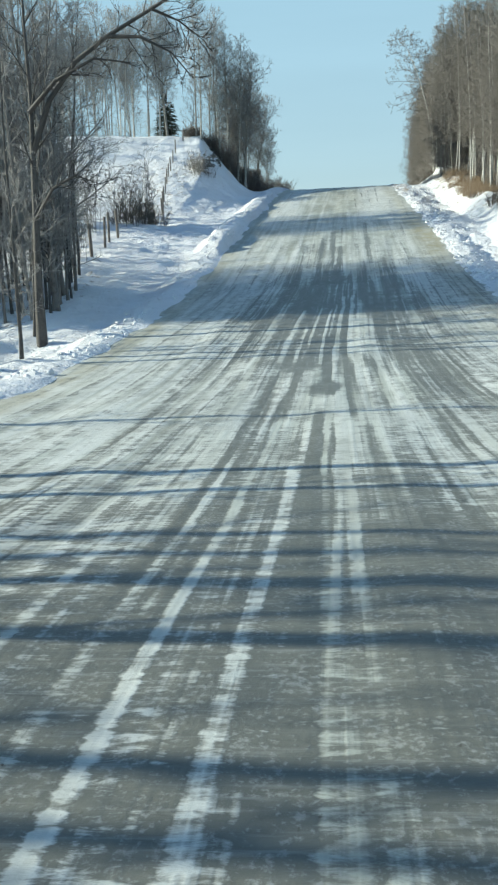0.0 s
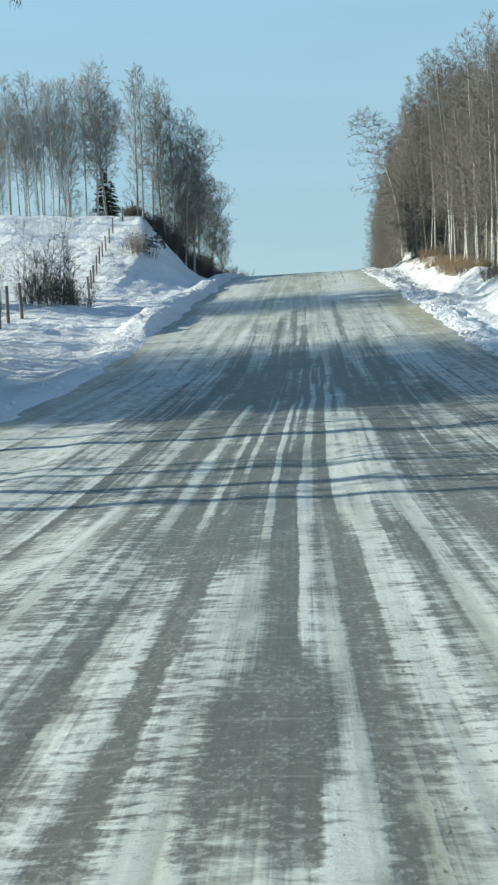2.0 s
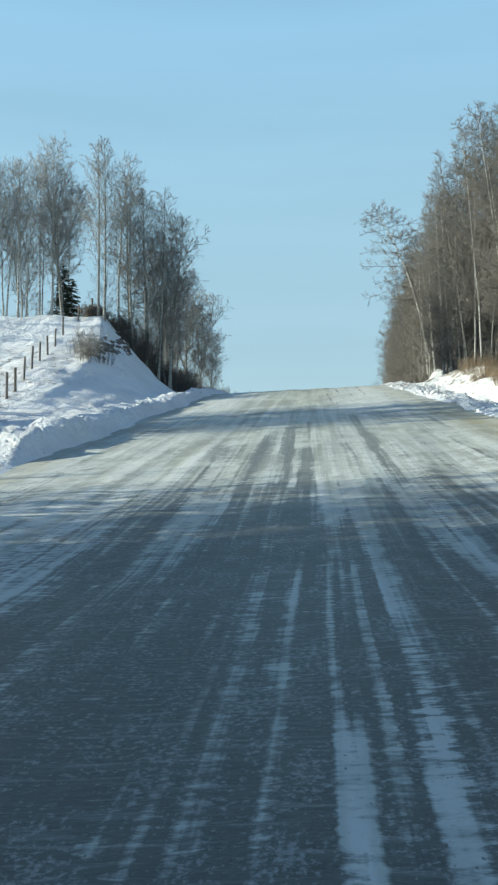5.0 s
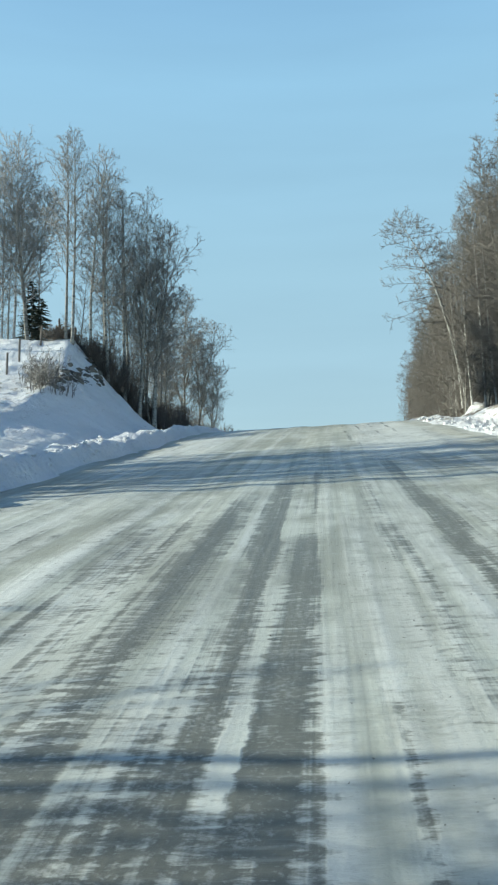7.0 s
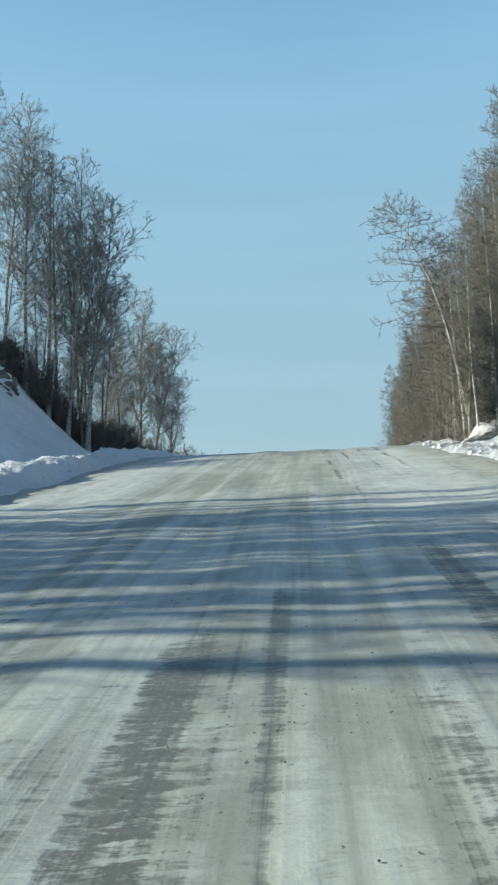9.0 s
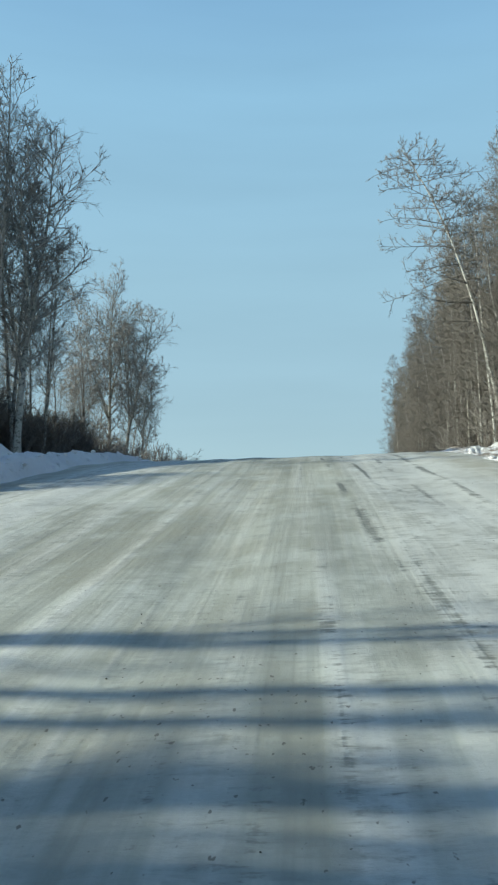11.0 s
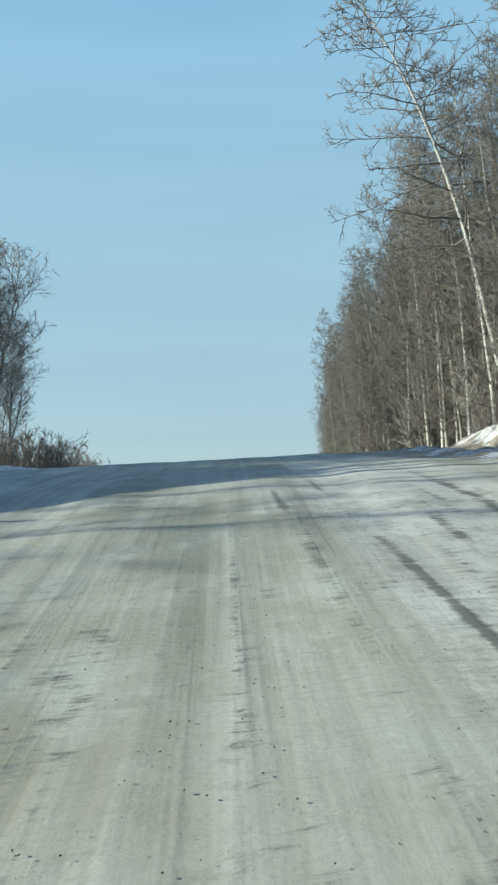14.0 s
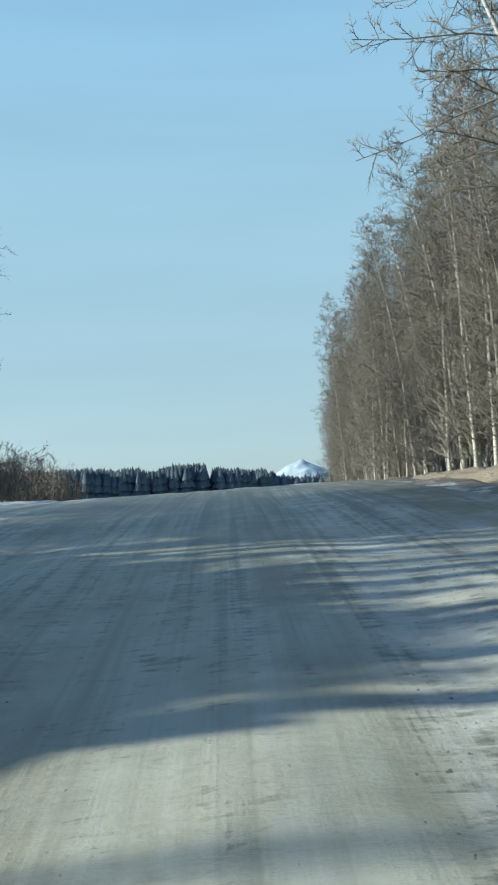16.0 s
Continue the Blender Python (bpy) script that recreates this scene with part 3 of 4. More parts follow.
def tree_meshes(seed, height, radius, crown_from, limbs, reach, rise, subs=8, twigs=8, bark=None, twig=None, sway=0.02, lean=(0, 0), top_reach=0.25, thick=0.008, pts=None, crook=0.075, lift=0.04, oval=False, leaders=0, up=0.07, sub_share=0.42):
    """A bare tree: trunk mesh and crown mesh. reach: the longest limb as a share of the height; rise: its steepness in degrees;
    oval: a crown that keeps its width almost to the top; leaders: stems that fork from the trunk."""
    rng = random.Random(seed)
    trunk, crown = Build(), Build()
    pts = pts or wander(rng, Vector((0, 0, -0.3)), Vector((lean[0], lean[1], 1)), height + 0.3, 12, sway, 0.02)
    last = len(pts) - 1
    trunk.tube(pts, [radius * (1.25 if k == 0 else 1 - 0.9 * k / last) for k in range(last + 1)], 7)
    stems = [(pts, radius, crown_from, limbs, 1.0)]
    fork_turn = rng.random() * 6
    for k in range(leaders):
        s = rng.uniform(0.22, 0.45)
        p, _ = along(pts, s)
        fork_turn += 2.1 + rng.gauss(0, 0.3)
        lead = wander(rng, p, Vector((math.cos(fork_turn) * 0.42, math.sin(fork_turn) * 0.42, 1)), height * (1 - s) * rng.uniform(0.75, 0.98), 9, sway * 1.6, 0.05)
        r = radius * 0.66 * (1 - 0.6 * s)
        trunk.tube(lead, [r * (1 - 0.88 * i / 9) for i in range(10)], 6)
        stems.append((lead, r, 0.16, int(limbs * 0.6), 0.8))
    turn = rng.random() * 6
    for line, girth, start, count, share in stems:
        for k in range(count):
            s = start + (0.985 - start) * (k + rng.random()) / count
            p, d = along(line, min(s, 0.99))
            turn += 2.39996 + rng.gauss(0, 0.3)
            steep = radians(rise + rng.gauss(0, 9) + 14 * s)
            t = (s - start) / (1 - start)
            shape = (1 - t ** 3.4) ** 0.8 * (0.72 + 0.28 * min(1, t * 4)) if oval else (1 - t) ** 0.75 * (0.55 + 0.45 * min(1, t * 4)) + top_reach * t
            length = max(0.4, reach * height * share * shape * rng.uniform(0.65, 1.2))
            way = Vector((math.cos(turn) * math.cos(steep), math.sin(turn) * math.cos(steep), math.sin(steep)))
            r = max(0.016, girth * 0.42 * (1 - 0.75 * s))
            limb = wander(rng, p, way, length, 5, crook, lift)
            limb_and_twigs(rng, crown, limb, r, max(3, int(subs * (0.5 + 0.7 * shape))), twigs, length * sub_share + 0.25, thick, up)
    return trunk.data("trunk", bark), crown.data("crown", twig)


def plant(name, parts, m):
    """A plant: an Empty at its base with its part meshes under it."""
    ob = new(name)
    ob.matrix_world = m
    for part_name, me in parts:
        piece = new(part_name, me)
        piece.parent = ob
        if part_name in ("stem", "stalk", "blade"):
            tagged(piece, kind="stuff")
    return ob


def stand(name, sorts, places, label, category, group, seed, scale=(0.85, 1.15), lean=0.0):
    """Trees of the given sorts (built once each, then copied) on the places (x, y)."""
    rng = random.Random(seed)
    firsts = {}
    for x, y, *more in places:
        k = rng.randrange(len(sorts))
        size = more[0] if more else rng.uniform(*scale)
        m = pose(x, y, float(land(x, y)) - 0.05, rng.gauss(0, 2.0), rng.gauss(0, 2.0) + lean, 0) @ pose(0, 0, 0, 0, 0, rng.uniform(0, 360)) @ Matrix.Diagonal((size * rng.uniform(0.9, 1.1), size * rng.uniform(0.9, 1.1), size, 1))
        if k not in firsts:
            firsts[k] = plant(name, list(zip(("trunk", "crown"), sorts[k])), m)
            tagged(firsts[k], label, category, group)
        else:
            ob = copy_thing(firsts[k], Matrix())
            ob.matrix_basis = m


def scatter(seed, count, xa, xb, ya, yb, gap, keep=None):
    rng, out = random.Random(seed), []
    for _ in range(count * 30):
        x, y = rng.uniform(xa, xb), rng.uniform(ya, yb)
        if all((x - a) ** 2 + (y - b) ** 2 > gap * gap for a, b in out) and (keep is None or keep(x, y)):
            out.append((x, y))
            if len(out) == count:
                break
    return out


def bush_meshes(seed, height, spread, stems, subs, twigs, bark, twig, thick=0.008, flare=0.5):
    """A bare shrub of many stems: stem mesh and twig mesh."""
    rng = random.Random(seed)
    stem, crown = Build(), Build()
    for k in range(stems):
        a = rng.random() * 6.283
        foot = Vector((math.cos(a), math.sin(a), 0)) * spread * rng.random() ** 0.7
        pts = wander(rng, foot + Vector((0, 0, -0.15)), Vector((math.cos(a) * flare * rng.random(), math.sin(a) * flare * rng.random(), 1)), height * rng.uniform(0.55, 1.1), 6, 0.09, 0.05)
        r = rng.uniform(0.012, 0.024) * (0.6 + height * 0.12)
        stem.tube(pts, [r * (1 - 0.85 * i / 6) for i in range(7)], 4)
        for j in range(subs):
            p, d = along(pts, rng.uniform(0.15, 0.97))
            way = off_axis(rng, d, radians(rng.uniform(25, 60)), rng.random() * 6.3)
            length = height * rng.uniform(0.1, 0.26)
            sub = wander(rng, p, way, length, 2, 0.15, 0.1)
            crown.tube(sub, [thick * 1.3, thick, 0], 3)
            for q in range(twigs):
                w, e = along(sub, rng.uniform(0.1, 0.98))
                tw = off_axis(rng, e, radians(rng.uniform(20, 65)), rng.random() * 6.3)
                crown.tube([w, w + tw * length * rng.uniform(0.3, 0.7)], [thick, 0], 3)
    return stem.data("trunk", bark), crown.data("crown", twig)


def spruce_meshes(seed, height, reach):
    """A spruce: trunk mesh and drooping needled boughs."""
    rng = random.Random(seed)
    trunk, boughs = Build(), Build()
    trunk.tube([Vector((0, 0, -0.2)), Vector((0, 0, height * 0.5)), Vector((0, 0, height))], [height * 0.014, height * 0.008, 0], 7)
    tiers = int(height * 3.2)
    for k in range(tiers):
        s = 0.05 + 0.94 * k / tiers
        length = reach * (1 - s) ** 0.8 + 0.15
        for j in range(9):
            a = rng.random() * 6.283
            start = Vector((0, 0, height * s + rng.uniform(-0.1, 0.1)))
            way = Vector((math.cos(a), math.sin(a), rng.uniform(-0.25, 0.12)))
            pts = wander(rng, start, way, length * rng.uniform(0.75, 1.15), 3, 0.05, -0.04)
            boughs.tube(pts, [0.05, 0.06, 0.05, 0], 3)
            for q in range(9):
                w, e = along(pts, rng.uniform(0.2, 1.0) * 0.999)
                tw = off_axis(rng, e, radians(rng.uniform(30, 60)), rng.random() * 6.3)
                boughs.tube([w, w + (tw + Vector((0, 0, -0.15))) * length * rng.uniform(0.15, 0.32)], [0.035, 0], 3)
    return trunk.data("trunk", DARK_BARK), boughs.data("foliage", NEEDLES)


def thicket(name, names, sorts, places, label, category, group, seed, scale=(0.8, 1.2)):
    rng, firsts = random.Random(seed), {}
    for x, y, *more in places:
        k = rng.randrange(len(sorts))
        size = more[0] if more else rng.uniform(*scale)
        m = pose(x, y, float(land(x, y)) - 0.04, 0, 0, rng.uniform(0, 360)) @ Matrix.Diagonal((size, size, size * rng.uniform(0.85, 1.15), 1))
        if k not in firsts:
            firsts[k] = tagged(plant(name, list(zip(names, sorts[k])), m), label, category, group)
        else:
            copy_thing(firsts[k], Matrix()).matrix_basis = m


WALL = [tree_meshes(11 + k, 15.0, 0.085, 0.07, 54, 0.135, 24, 10, 12, BIRCH if k < 2 else ASPEN, TWIG_BROWN, thick=0.008, oval=True) for k in range(4)]
WHITE = [tree_meshes(15 + k, 15.0, 0.072, 0.2, 46, 0.15, 28, 10, 11, BIRCH, TWIG_BROWN, thick=0.009, oval=True) for k in range(3)]
BACK = [tree_meshes(21 + k, 15.0, 0.1, 0.1, 38, 0.16, 26, 8, 8, ASPEN, TWIG_BROWN, thick=0.014, oval=True) for k in range(2)]
MIDDLE = [tree_meshes(31 + k, 14.0, 0.09, 0.06, 32, 0.2, 28, 8, 8, ASPEN, TWIG_BROWN, thick=0.0095) for k in range(3)]
OPEN = [tree_meshes(41 + k, 14.0, 0.1, 0.44, 24, 0.19, 42, 8, 9, BIRCH, TWIG_GREY, thick=0.011, oval=True, lift=0.06) for k in range(3)]
SAPLING = [tree_meshes(34 + k, 14.0, 0.09, 0.06, 30, 0.2, 30, 8, 8, ASPEN, TWIG_GREY, thick=0.0095) for k in range(2)]
KNOLL = [tree_meshes(51 + k, 14.0, 0.115, 0.31, 30, 0.2, 36, 8, 9, BIRCH if k < 1 else ASPEN, TWIG_GREY, thick=0.0105, oval=True, lift=0.06) for k in range(4)]
SPREAD = [tree_meshes(71 + k, 13.0, 0.16, 0.14, 32, 0.33, 32, 11, 10, DARK_BARK, TWIG_GREY, 0.045, top_reach=0.4, thick=0.01) for k in range(3)]
SHADE = [tree_meshes(81 + k, 14.5, 0.2, 0.12, 26, 0.3, 32, 7, 5, DARK_BARK, TWIG_GREY, 0.04, top_reach=0.4, thick=0.018) for k in range(2)]
THIN = [tree_meshes(91 + k, 12.0, 0.07, 0.10, 24, 0.16, 38, 6, 6, SHADED_BARK if k % 2 else DARK_BARK, TWIG_GREY, 0.03, thick=0.009) for k in range(4)]
ROUND = [tree_meshes(101 + k, 12.5, 0.15, 0.24, 30, 0.28, 36, 10, 11, DARK_BARK if k == 0 else ASPEN, TWIG_GREY, 0.04, top_reach=0.5, thick=0.0125, leaders=2, lift=0.05, crook=0.1) for k in range(3)]
# stems for the unseen trees that only cast shadow stripes
SHADE_POLE = [tree_meshes(96 + k, 17.5, 0.16, 0.3, 16, 0.11, 45, 5, 4, DARK_BARK, BRUSH, 0.015, thick=0.012) for k in range(2)]

# the wood to the right of the road
def in_right_wood(x, y):
    return x > np.interp(y, EDGE_Y, EDGE_R) + np.interp(y, (30, 60, 90, 105, 125, 150), (7.5, 6.8, 6.6, 5.6, 5.6, 6.5))


def wood_row(seed, ya, yb, gap, inward, height):
    """Places along the wood, that far in from the road's edge, with sizes that bring the crowns up to an even canopy."""
    rng, out, y = random.Random(seed), [], ya
    while y < yb:
        x = float(np.interp(y, EDGE_Y, EDGE_R)) + inward + rng.gauss(0, 0.4)
        top = float(np.interp(y, (56, 66, 75, 85, 100, 112, 138, 146, 152), (17.6, 19.2, 21.6, 22.8, 22.4, 21.4, 21.0, 17.5, 14.0)))
        out.append((x, y, (top + rng.uniform(-1.5, 0.5) - float(land(x, y))) / height))
        y += gap * rng.uniform(0.7, 1.3)
    return out


WOOD_GROUP = "trees of the roadside wood"
stand("birch_tree", WHITE, wood_row(1, 57, 80, 1.25, 6.5, 15.0), "tall bare birch with pale bark in the roadside wood", "tree", WOOD_GROUP, 2, lean=-1.5)
stand("aspen_tree", WALL, [(x, y, size * (0.86 if y < 82 else 1.0)) for x, y, size in wood_row(2, 80, 151, 1.1, 6.2, 15.0)], "slender bare aspen with dense brown twigs at the wood's edge", "tree", WOOD_GROUP, 4, lean=-1.5)
stand("birch_tree", BACK, wood_row(3, 57, 150, 1.7, 9.0, 15.0), "tall bare aspen deep in the roadside wood", "tree", WOOD_GROUP, 22, lean=-1.0)
stand("birch_tree", BACK, wood_row(4, 56, 150, 2.2, 12.0, 15.0), "tall bare aspen deep in the roadside wood", "tree", WOOD_GROUP, 23)
stand("birch_tree", BACK, wood_row(5, 56, 150, 3.0, 15.5, 15.0), "tall bare aspen deep in the roadside wood", "tree", WOOD_GROUP, 24)
stand("aspen_tree", MIDDLE, scatter(5, 14, 13.5, 26, 36, 56, 2.4, in_right_wood), "slender bare aspen in the roadside wood", "tree", WOOD_GROUP, 6, (1.0, 1.3), -1)

# the leaning birch at the wood's edge
lean_pts = [Vector(p) for p in ((0, 0, -0.3), (-0.25, 0, 1.6), (-0.6, 0, 3.4), (-0.95, 0.05, 5.2), (-1.4, 0.05, 7.2), (-1.95, 0, 9.0), (-2.5, 0, 10.6), (-3.1, -0.05, 12.0), (-3.75, -0.05, 13.4), (-4.4, 0, 14.6), (-5.0, 0, 15.6))]
LEANING = tree_meshes(5, 15.5, 0.125, 0.34, 58, 0.29, -2, 10, 10, BIRCH, TWIG_BROWN, top_reach=0.36, pts=lean_pts, thick=0.0115, crook=0.11, lift=-0.015, up=0.2, sub_share=0.2)
tagged(plant("leaning_birch", list(zip(("trunk", "crown"), LEANING)), pose(12.45, 97, float(land(12.45, 97)) + 0.05)), "white-barked birch leaning far out over the road", "tree")
side_pts = [Vector(p) for p in ((0, 0, -0.3), (-0.3, 0, 1.8), (-0.7, 0, 3.6), (-1.3, 0.2, 5.4), (-1.7, 0.3, 7.4), (-1.9, 0.3, 9.8), (-2.2, 0.3, 12.2))]
SIDE = tree_meshes(6, 12.5, 0.09, 0.4, 22, 0.16, 25, 7, 8, BIRCH, TWIG_GREY, pts=side_pts)
for sx, sy, sr in ((13.3, 96.4, 20), (14.2, 98.6, 170)):
    tagged(plant("birch_sapling", list(zip(("trunk", "crown"), SIDE)), pose(sx, sy, float(land(sx, sy)), 0, 0, sr)), "thin white birch sapling beside the leaning birch", "tree", "birch saplings")

# the grove on the knoll to the left
KNOLL_GROUP = "trees on the knoll"
stand("knoll_birch", KNOLL, [(-13.0, 83.2, 0.95), (-13.6, 83.9, 0.9), (-12.3, 84.5, 0.94), (-11.2, 84.6, 0.97), (-11.8, 86.0, 0.96), (-10.4, 85.4, 0.98), (-9.7, 86.4, 1.0), (-10.6, 87.6, 0.98), (-9.5, 88.6, 0.9), (-10.2, 90.2, 0.82), (-9.2, 91.4, 0.72), (-9.8, 93.5, 0.7)], "bare birch with a fine twiggy crown on the knoll", "tree", KNOLL_GROUP, 8)
stand("knoll_birch", OPEN, scatter(7, 26, -31, -17.6, 86.5, 94, 1.3), "bare birch with a pale stem on the knoll", "tree", KNOLL_GROUP, 9, (0.88, 1.0))
stand("knoll_birch", OPEN, scatter(47, 9, -44, -22, 94.5, 100, 1.8), "bare birch with a pale stem on the knoll", "tree", KNOLL_GROUP, 48, (0.95, 1.1))
stand("knoll_birch", KNOLL, scatter(17, 8, -16, -10.2, 88, 101, 1.6), "bare birch with a fine twiggy crown behind the knoll", "tree", KNOLL_GROUP, 18, (0.5, 0.72))
stand("aspen_tree", SAPLING, scatter(49, 18, -36, -15, 95, 100, 1.2), "low bare aspen behind the birches on the knoll", "tree", KNOLL_GROUP, 50, (0.4, 0.62))
stand("alder_tree", ROUND, [(-9.0, 87.6, 1.04), (-17.3, 87.6, 0.98)], "dark spreading bare alder on the knoll", "tree", KNOLL_GROUP, 9)
stand("alder_tree", ROUND, [(-11.9, 117.0, 1.18), (-10.5, 115.5, 1.02), (-8.9, 114.0, 0.64), (-13.4, 114.5, 0.85)], "spreading bare alder beyond the road's crest", "tree", KNOLL_GROUP, 29)
stand("aspen_tree", SAPLING, scatter(19, 13, -20, -9.8, 106, 122, 1.4), "slender bare aspen beyond the road's crest", "tree", KNOLL_GROUP, 20, (0.55, 0.78))

# the near grove to the left, and unseen trees added to shade the road from the field
GROVE_GROUP = "trees of the near grove"
near_pts = [Vector(p) for p in ((0, 0, -0.3), (0.05, 0, 2), (0.12, 0.1, 4), (0.2, 0.1, 6), (0.25, 0.2, 8), (0.2, 0.3, 10.5), (0.3, 0.3, 13)) ]
near_trunk, near_crown = tree_meshes(8, 13.0, 0.17, 0.45, 14, 0.2, 30, 9, 8, SHADED_BARK, SHADED_TWIG, pts=near_pts)
near = tagged(plant("roadside_alder", [("trunk", near_trunk), ("crown", near_crown)], pose(-10.0, 26.4, float(land(-10.0, 26.4)))), "dark alder whose long limbs arch towards the road", "tree", GROVE_GROUP)
arch, arch_rng = Build(), random.Random(44)
for path_pts, arch_r in ((((0.2, 0.1, 6.3), (0.9, 0.2, 8.0), (1.8, 0.3, 9.1), (2.9, 0.3, 9.8), (4.4, 0.2, 10.5), (5.8, 0.2, 11.2), (7.0, 0.2, 11.6)), 0.08), (((2.9, 0.3, 9.8), (4.0, 0.1, 9.7), (5.0, 0.0, 9.2), (5.7, 0.0, 8.4)), 0.045), (((4.4, 0.2, 10.5), (5.2, 0.5, 10.2), (6.0, 0.6, 9.6)), 0.035), (((0.15, 0, 4.2), (0.9, -0.2, 5.2), (1.7, -0.2, 5.6), (2.5, -0.1, 5.3)), 0.05), (((0.2, 0.1, 7.6), (1.4, -0.6, 8.4), (2.8, -1.0, 8.9), (4.0, -1.2, 8.7)), 0.06)):
    limb_and_twigs(arch_rng, arch, [Vector(q) for q in path_pts], arch_r * 1.5, 15, 12, 1.3, 0.011)
new("arching_limb", arch.data("arching_limb", SHADED_TWIG)).parent = near
stand("alder_tree", SPREAD, [(-11.8, 33.2, 1.05), (-12.9, 37.5, 1.0)], "dark spreading bare alder in the near grove", "tree", GROVE_GROUP, 10)
stand("sapling_tree", THIN, [(-9.9, 24.2, 0.9), (-10.7, 27.6, 1.0)] + scatter(11, 58, -17, -9.4, 29.6, 44, 0.45, lambda x, y: -14.5 - 0.2 * (y - 24) < x < -9.5 - 0.2 * (y - 24)), "thin dark bare sapling in the near grove", "tree", GROVE_GROUP, 12, (0.8, 1.2))
stand("sapling_tree", THIN, scatter(55, 14, -24, -15, 30, 41.5, 1.0), "thin dark bare sapling in the near grove", "tree", GROVE_GROUP, 56, (0.8, 1.2))
# two trees added only to draw thin shadow lines below the crest
stand("sapling_tree", THIN, [(-33.0, 83.6, 1.3), (-33.6, 82.0, 1.35)], "slender bare tree added to draw thin shadow lines across the road", "tree", "trees on the hillside", 25)
# alders out of view, put there to lay shade over the dip
stand("alder_tree", SHADE, scatter(13, 13, -34, -20, 32.6, 41.5, 1.9), "dark spreading bare alder, added unseen to shade the road", "tree", GROVE_GROUP, 14, (1.0, 1.25))
# bare stems out of view that stripe the near road with shadow
stand("sapling_tree", SHADE_POLE, [(-15.0 - (k * 37 % 10), ya + 0.08 * (15 + (k * 37 % 10)), 0.9) for k, ya in enumerate((1.2, 2.0, 2.7, 3.2, 3.65, 4.1, 4.45, 4.9, 5.5, 6.9, 8.3, 12.2, 20.9, 22.1, 22.9))], "unseen thin bare tree that stripes the near road with shade", "tree", "trees in the field", 16)
# more stems kept from view, set to stripe the rise with shadow
stand("sapling_tree", SHADE_POLE, scatter(57, 34, -29.5, -24, 56.2, 63.4, 0.45) + [(-24.5 - (k * 7 % 4), ya + 0.08 * (25 + (k * 7 % 4)), 0.95) for k, ya in enumerate((60.7, 61.0, 61.25, 61.7, 62.3, 62.8, 63.3))], "unseen thin bare tree that stripes the rising road with shade", "tree", "trees on the hillside", 24, (0.95, 1.1))
SPRUCE = [spruce_meshes(3, 7.0, 1.7), spruce_meshes(4, 10.0, 2.1)]
thicket("spruce_tree", ("trunk", "foliage"), SPRUCE, [(-17.4, 90.3, 0.9), (-18.3, 91.0, 0.8)], "dark green spruce among bare birches", "tree", "spruces on the knoll", 3)
# spruces out of view, added as dense casters for the shaded dip
thicket("spruce_tree", ("trunk", "foliage"), SPRUCE, scatter(26, 4, -45, -36, 34.0, 40.0, 2.2), "unseen tall dark green spruce that shades the road", "tree", "spruces of the grove", 6, (2.2, 2.5))
thicket("spruce_tree", ("trunk", "foliage"), SPRUCE, scatter(25, 9, -34, -22.5, 31.8, 39.0, 2.2), "unseen dark green spruce by the grove that shades the road", "tree", "spruces of the grove", 5, (1.6, 2.1))

# shrubs and brush
HILL_BUSH = bush_meshes(1, 3.0, 1.1, 20, 16, 6, BRUSH, BRUSH, 0.009, 0.45)
LOW_BRUSH = [bush_meshes(12 + k, 1.5, 0.8, 20, 10, 4, BRUSH, BRUSH, 0.011, 0.7) for k in range(2)]
TALL_BRUSH = [bush_meshes(15 + k, 3.0, 0.9, 12, 12, 5, DARK_BARK, TWIG_GREY, 0.013, 0.35) for k in range(2)]
WILLOW = [bush_meshes(18 + k, 2.2, 0.8, 20, 8, 4, STRAW, TWIG_BROWN, 0.011, 0.4) for k in range(2)]
SPARSE = [bush_meshes(23 + k, 5.0, 0.5, 5, 12, 5, DARK_BARK, TWIG_GREY, 0.009, 0.25) for k in range(2)]
SN = ("stem", "crown")
thicket("hillside_bush", SN, [HILL_BUSH], [(-14.3, 59.4, 1.0), (-13.6, 60.6, 0.7)], "dark tangled bare bush at the foot of the hill", "bush", "bushes at the hill foot", 1)
thicket("hillside_bush", SN, LOW_BRUSH, [(-13.9, 59.0, 1.2), (-14.8, 59.2, 1.2), (-15.6, 59.8, 1.0), (-13.0, 60.4, 0.9)], "low dark brush in the snow at the hill foot", "bush", "bushes at the hill foot", 2)
thicket("sparse_shrub", SN, SPARSE, [(-14.8, 58.5), (-13.9, 59.6), (-15.6, 58.6), (-17.2, 57.5), (-18.6, 56.8), (-12.5, 61.5, 0.55), (-16.8, 55.5)] + scatter(31, 14, -19, -12.5, 40, 55, 1.0, lambda x, y: x < -13.6 - 0.05 * (y - 40)), "sparse leafless shrub rising from the snow", "shrub", "sparse shrubs", 33, (0.7, 1.1))
thicket("bank_brush", SN, TALL_BRUSH, [(-11.9 + 0.17 * (y - 80) + 0.6 * ((k * 7) % 5 - 2) * 0.4, y) for k, y in enumerate(np.arange(89.6, 104, 1.6))], "grey leafless brush along the top of the bank", "bush", "brush along the bank", 35, (0.55, 0.95))
thicket("bank_brush", SN, LOW_BRUSH, [(-11.3 + 0.17 * (y - 80), y) for y in np.arange(87, 103, 1.8)], "dark low brush along the top of the bank", "bush", "brush along the bank", 36, (0.7, 1.15))
DENSE = [bush_meshes(61 + k, 1.6, 0.9, 22, 14, 7, BRUSH, BRUSH, 0.011, 0.6) for k in range(2)]
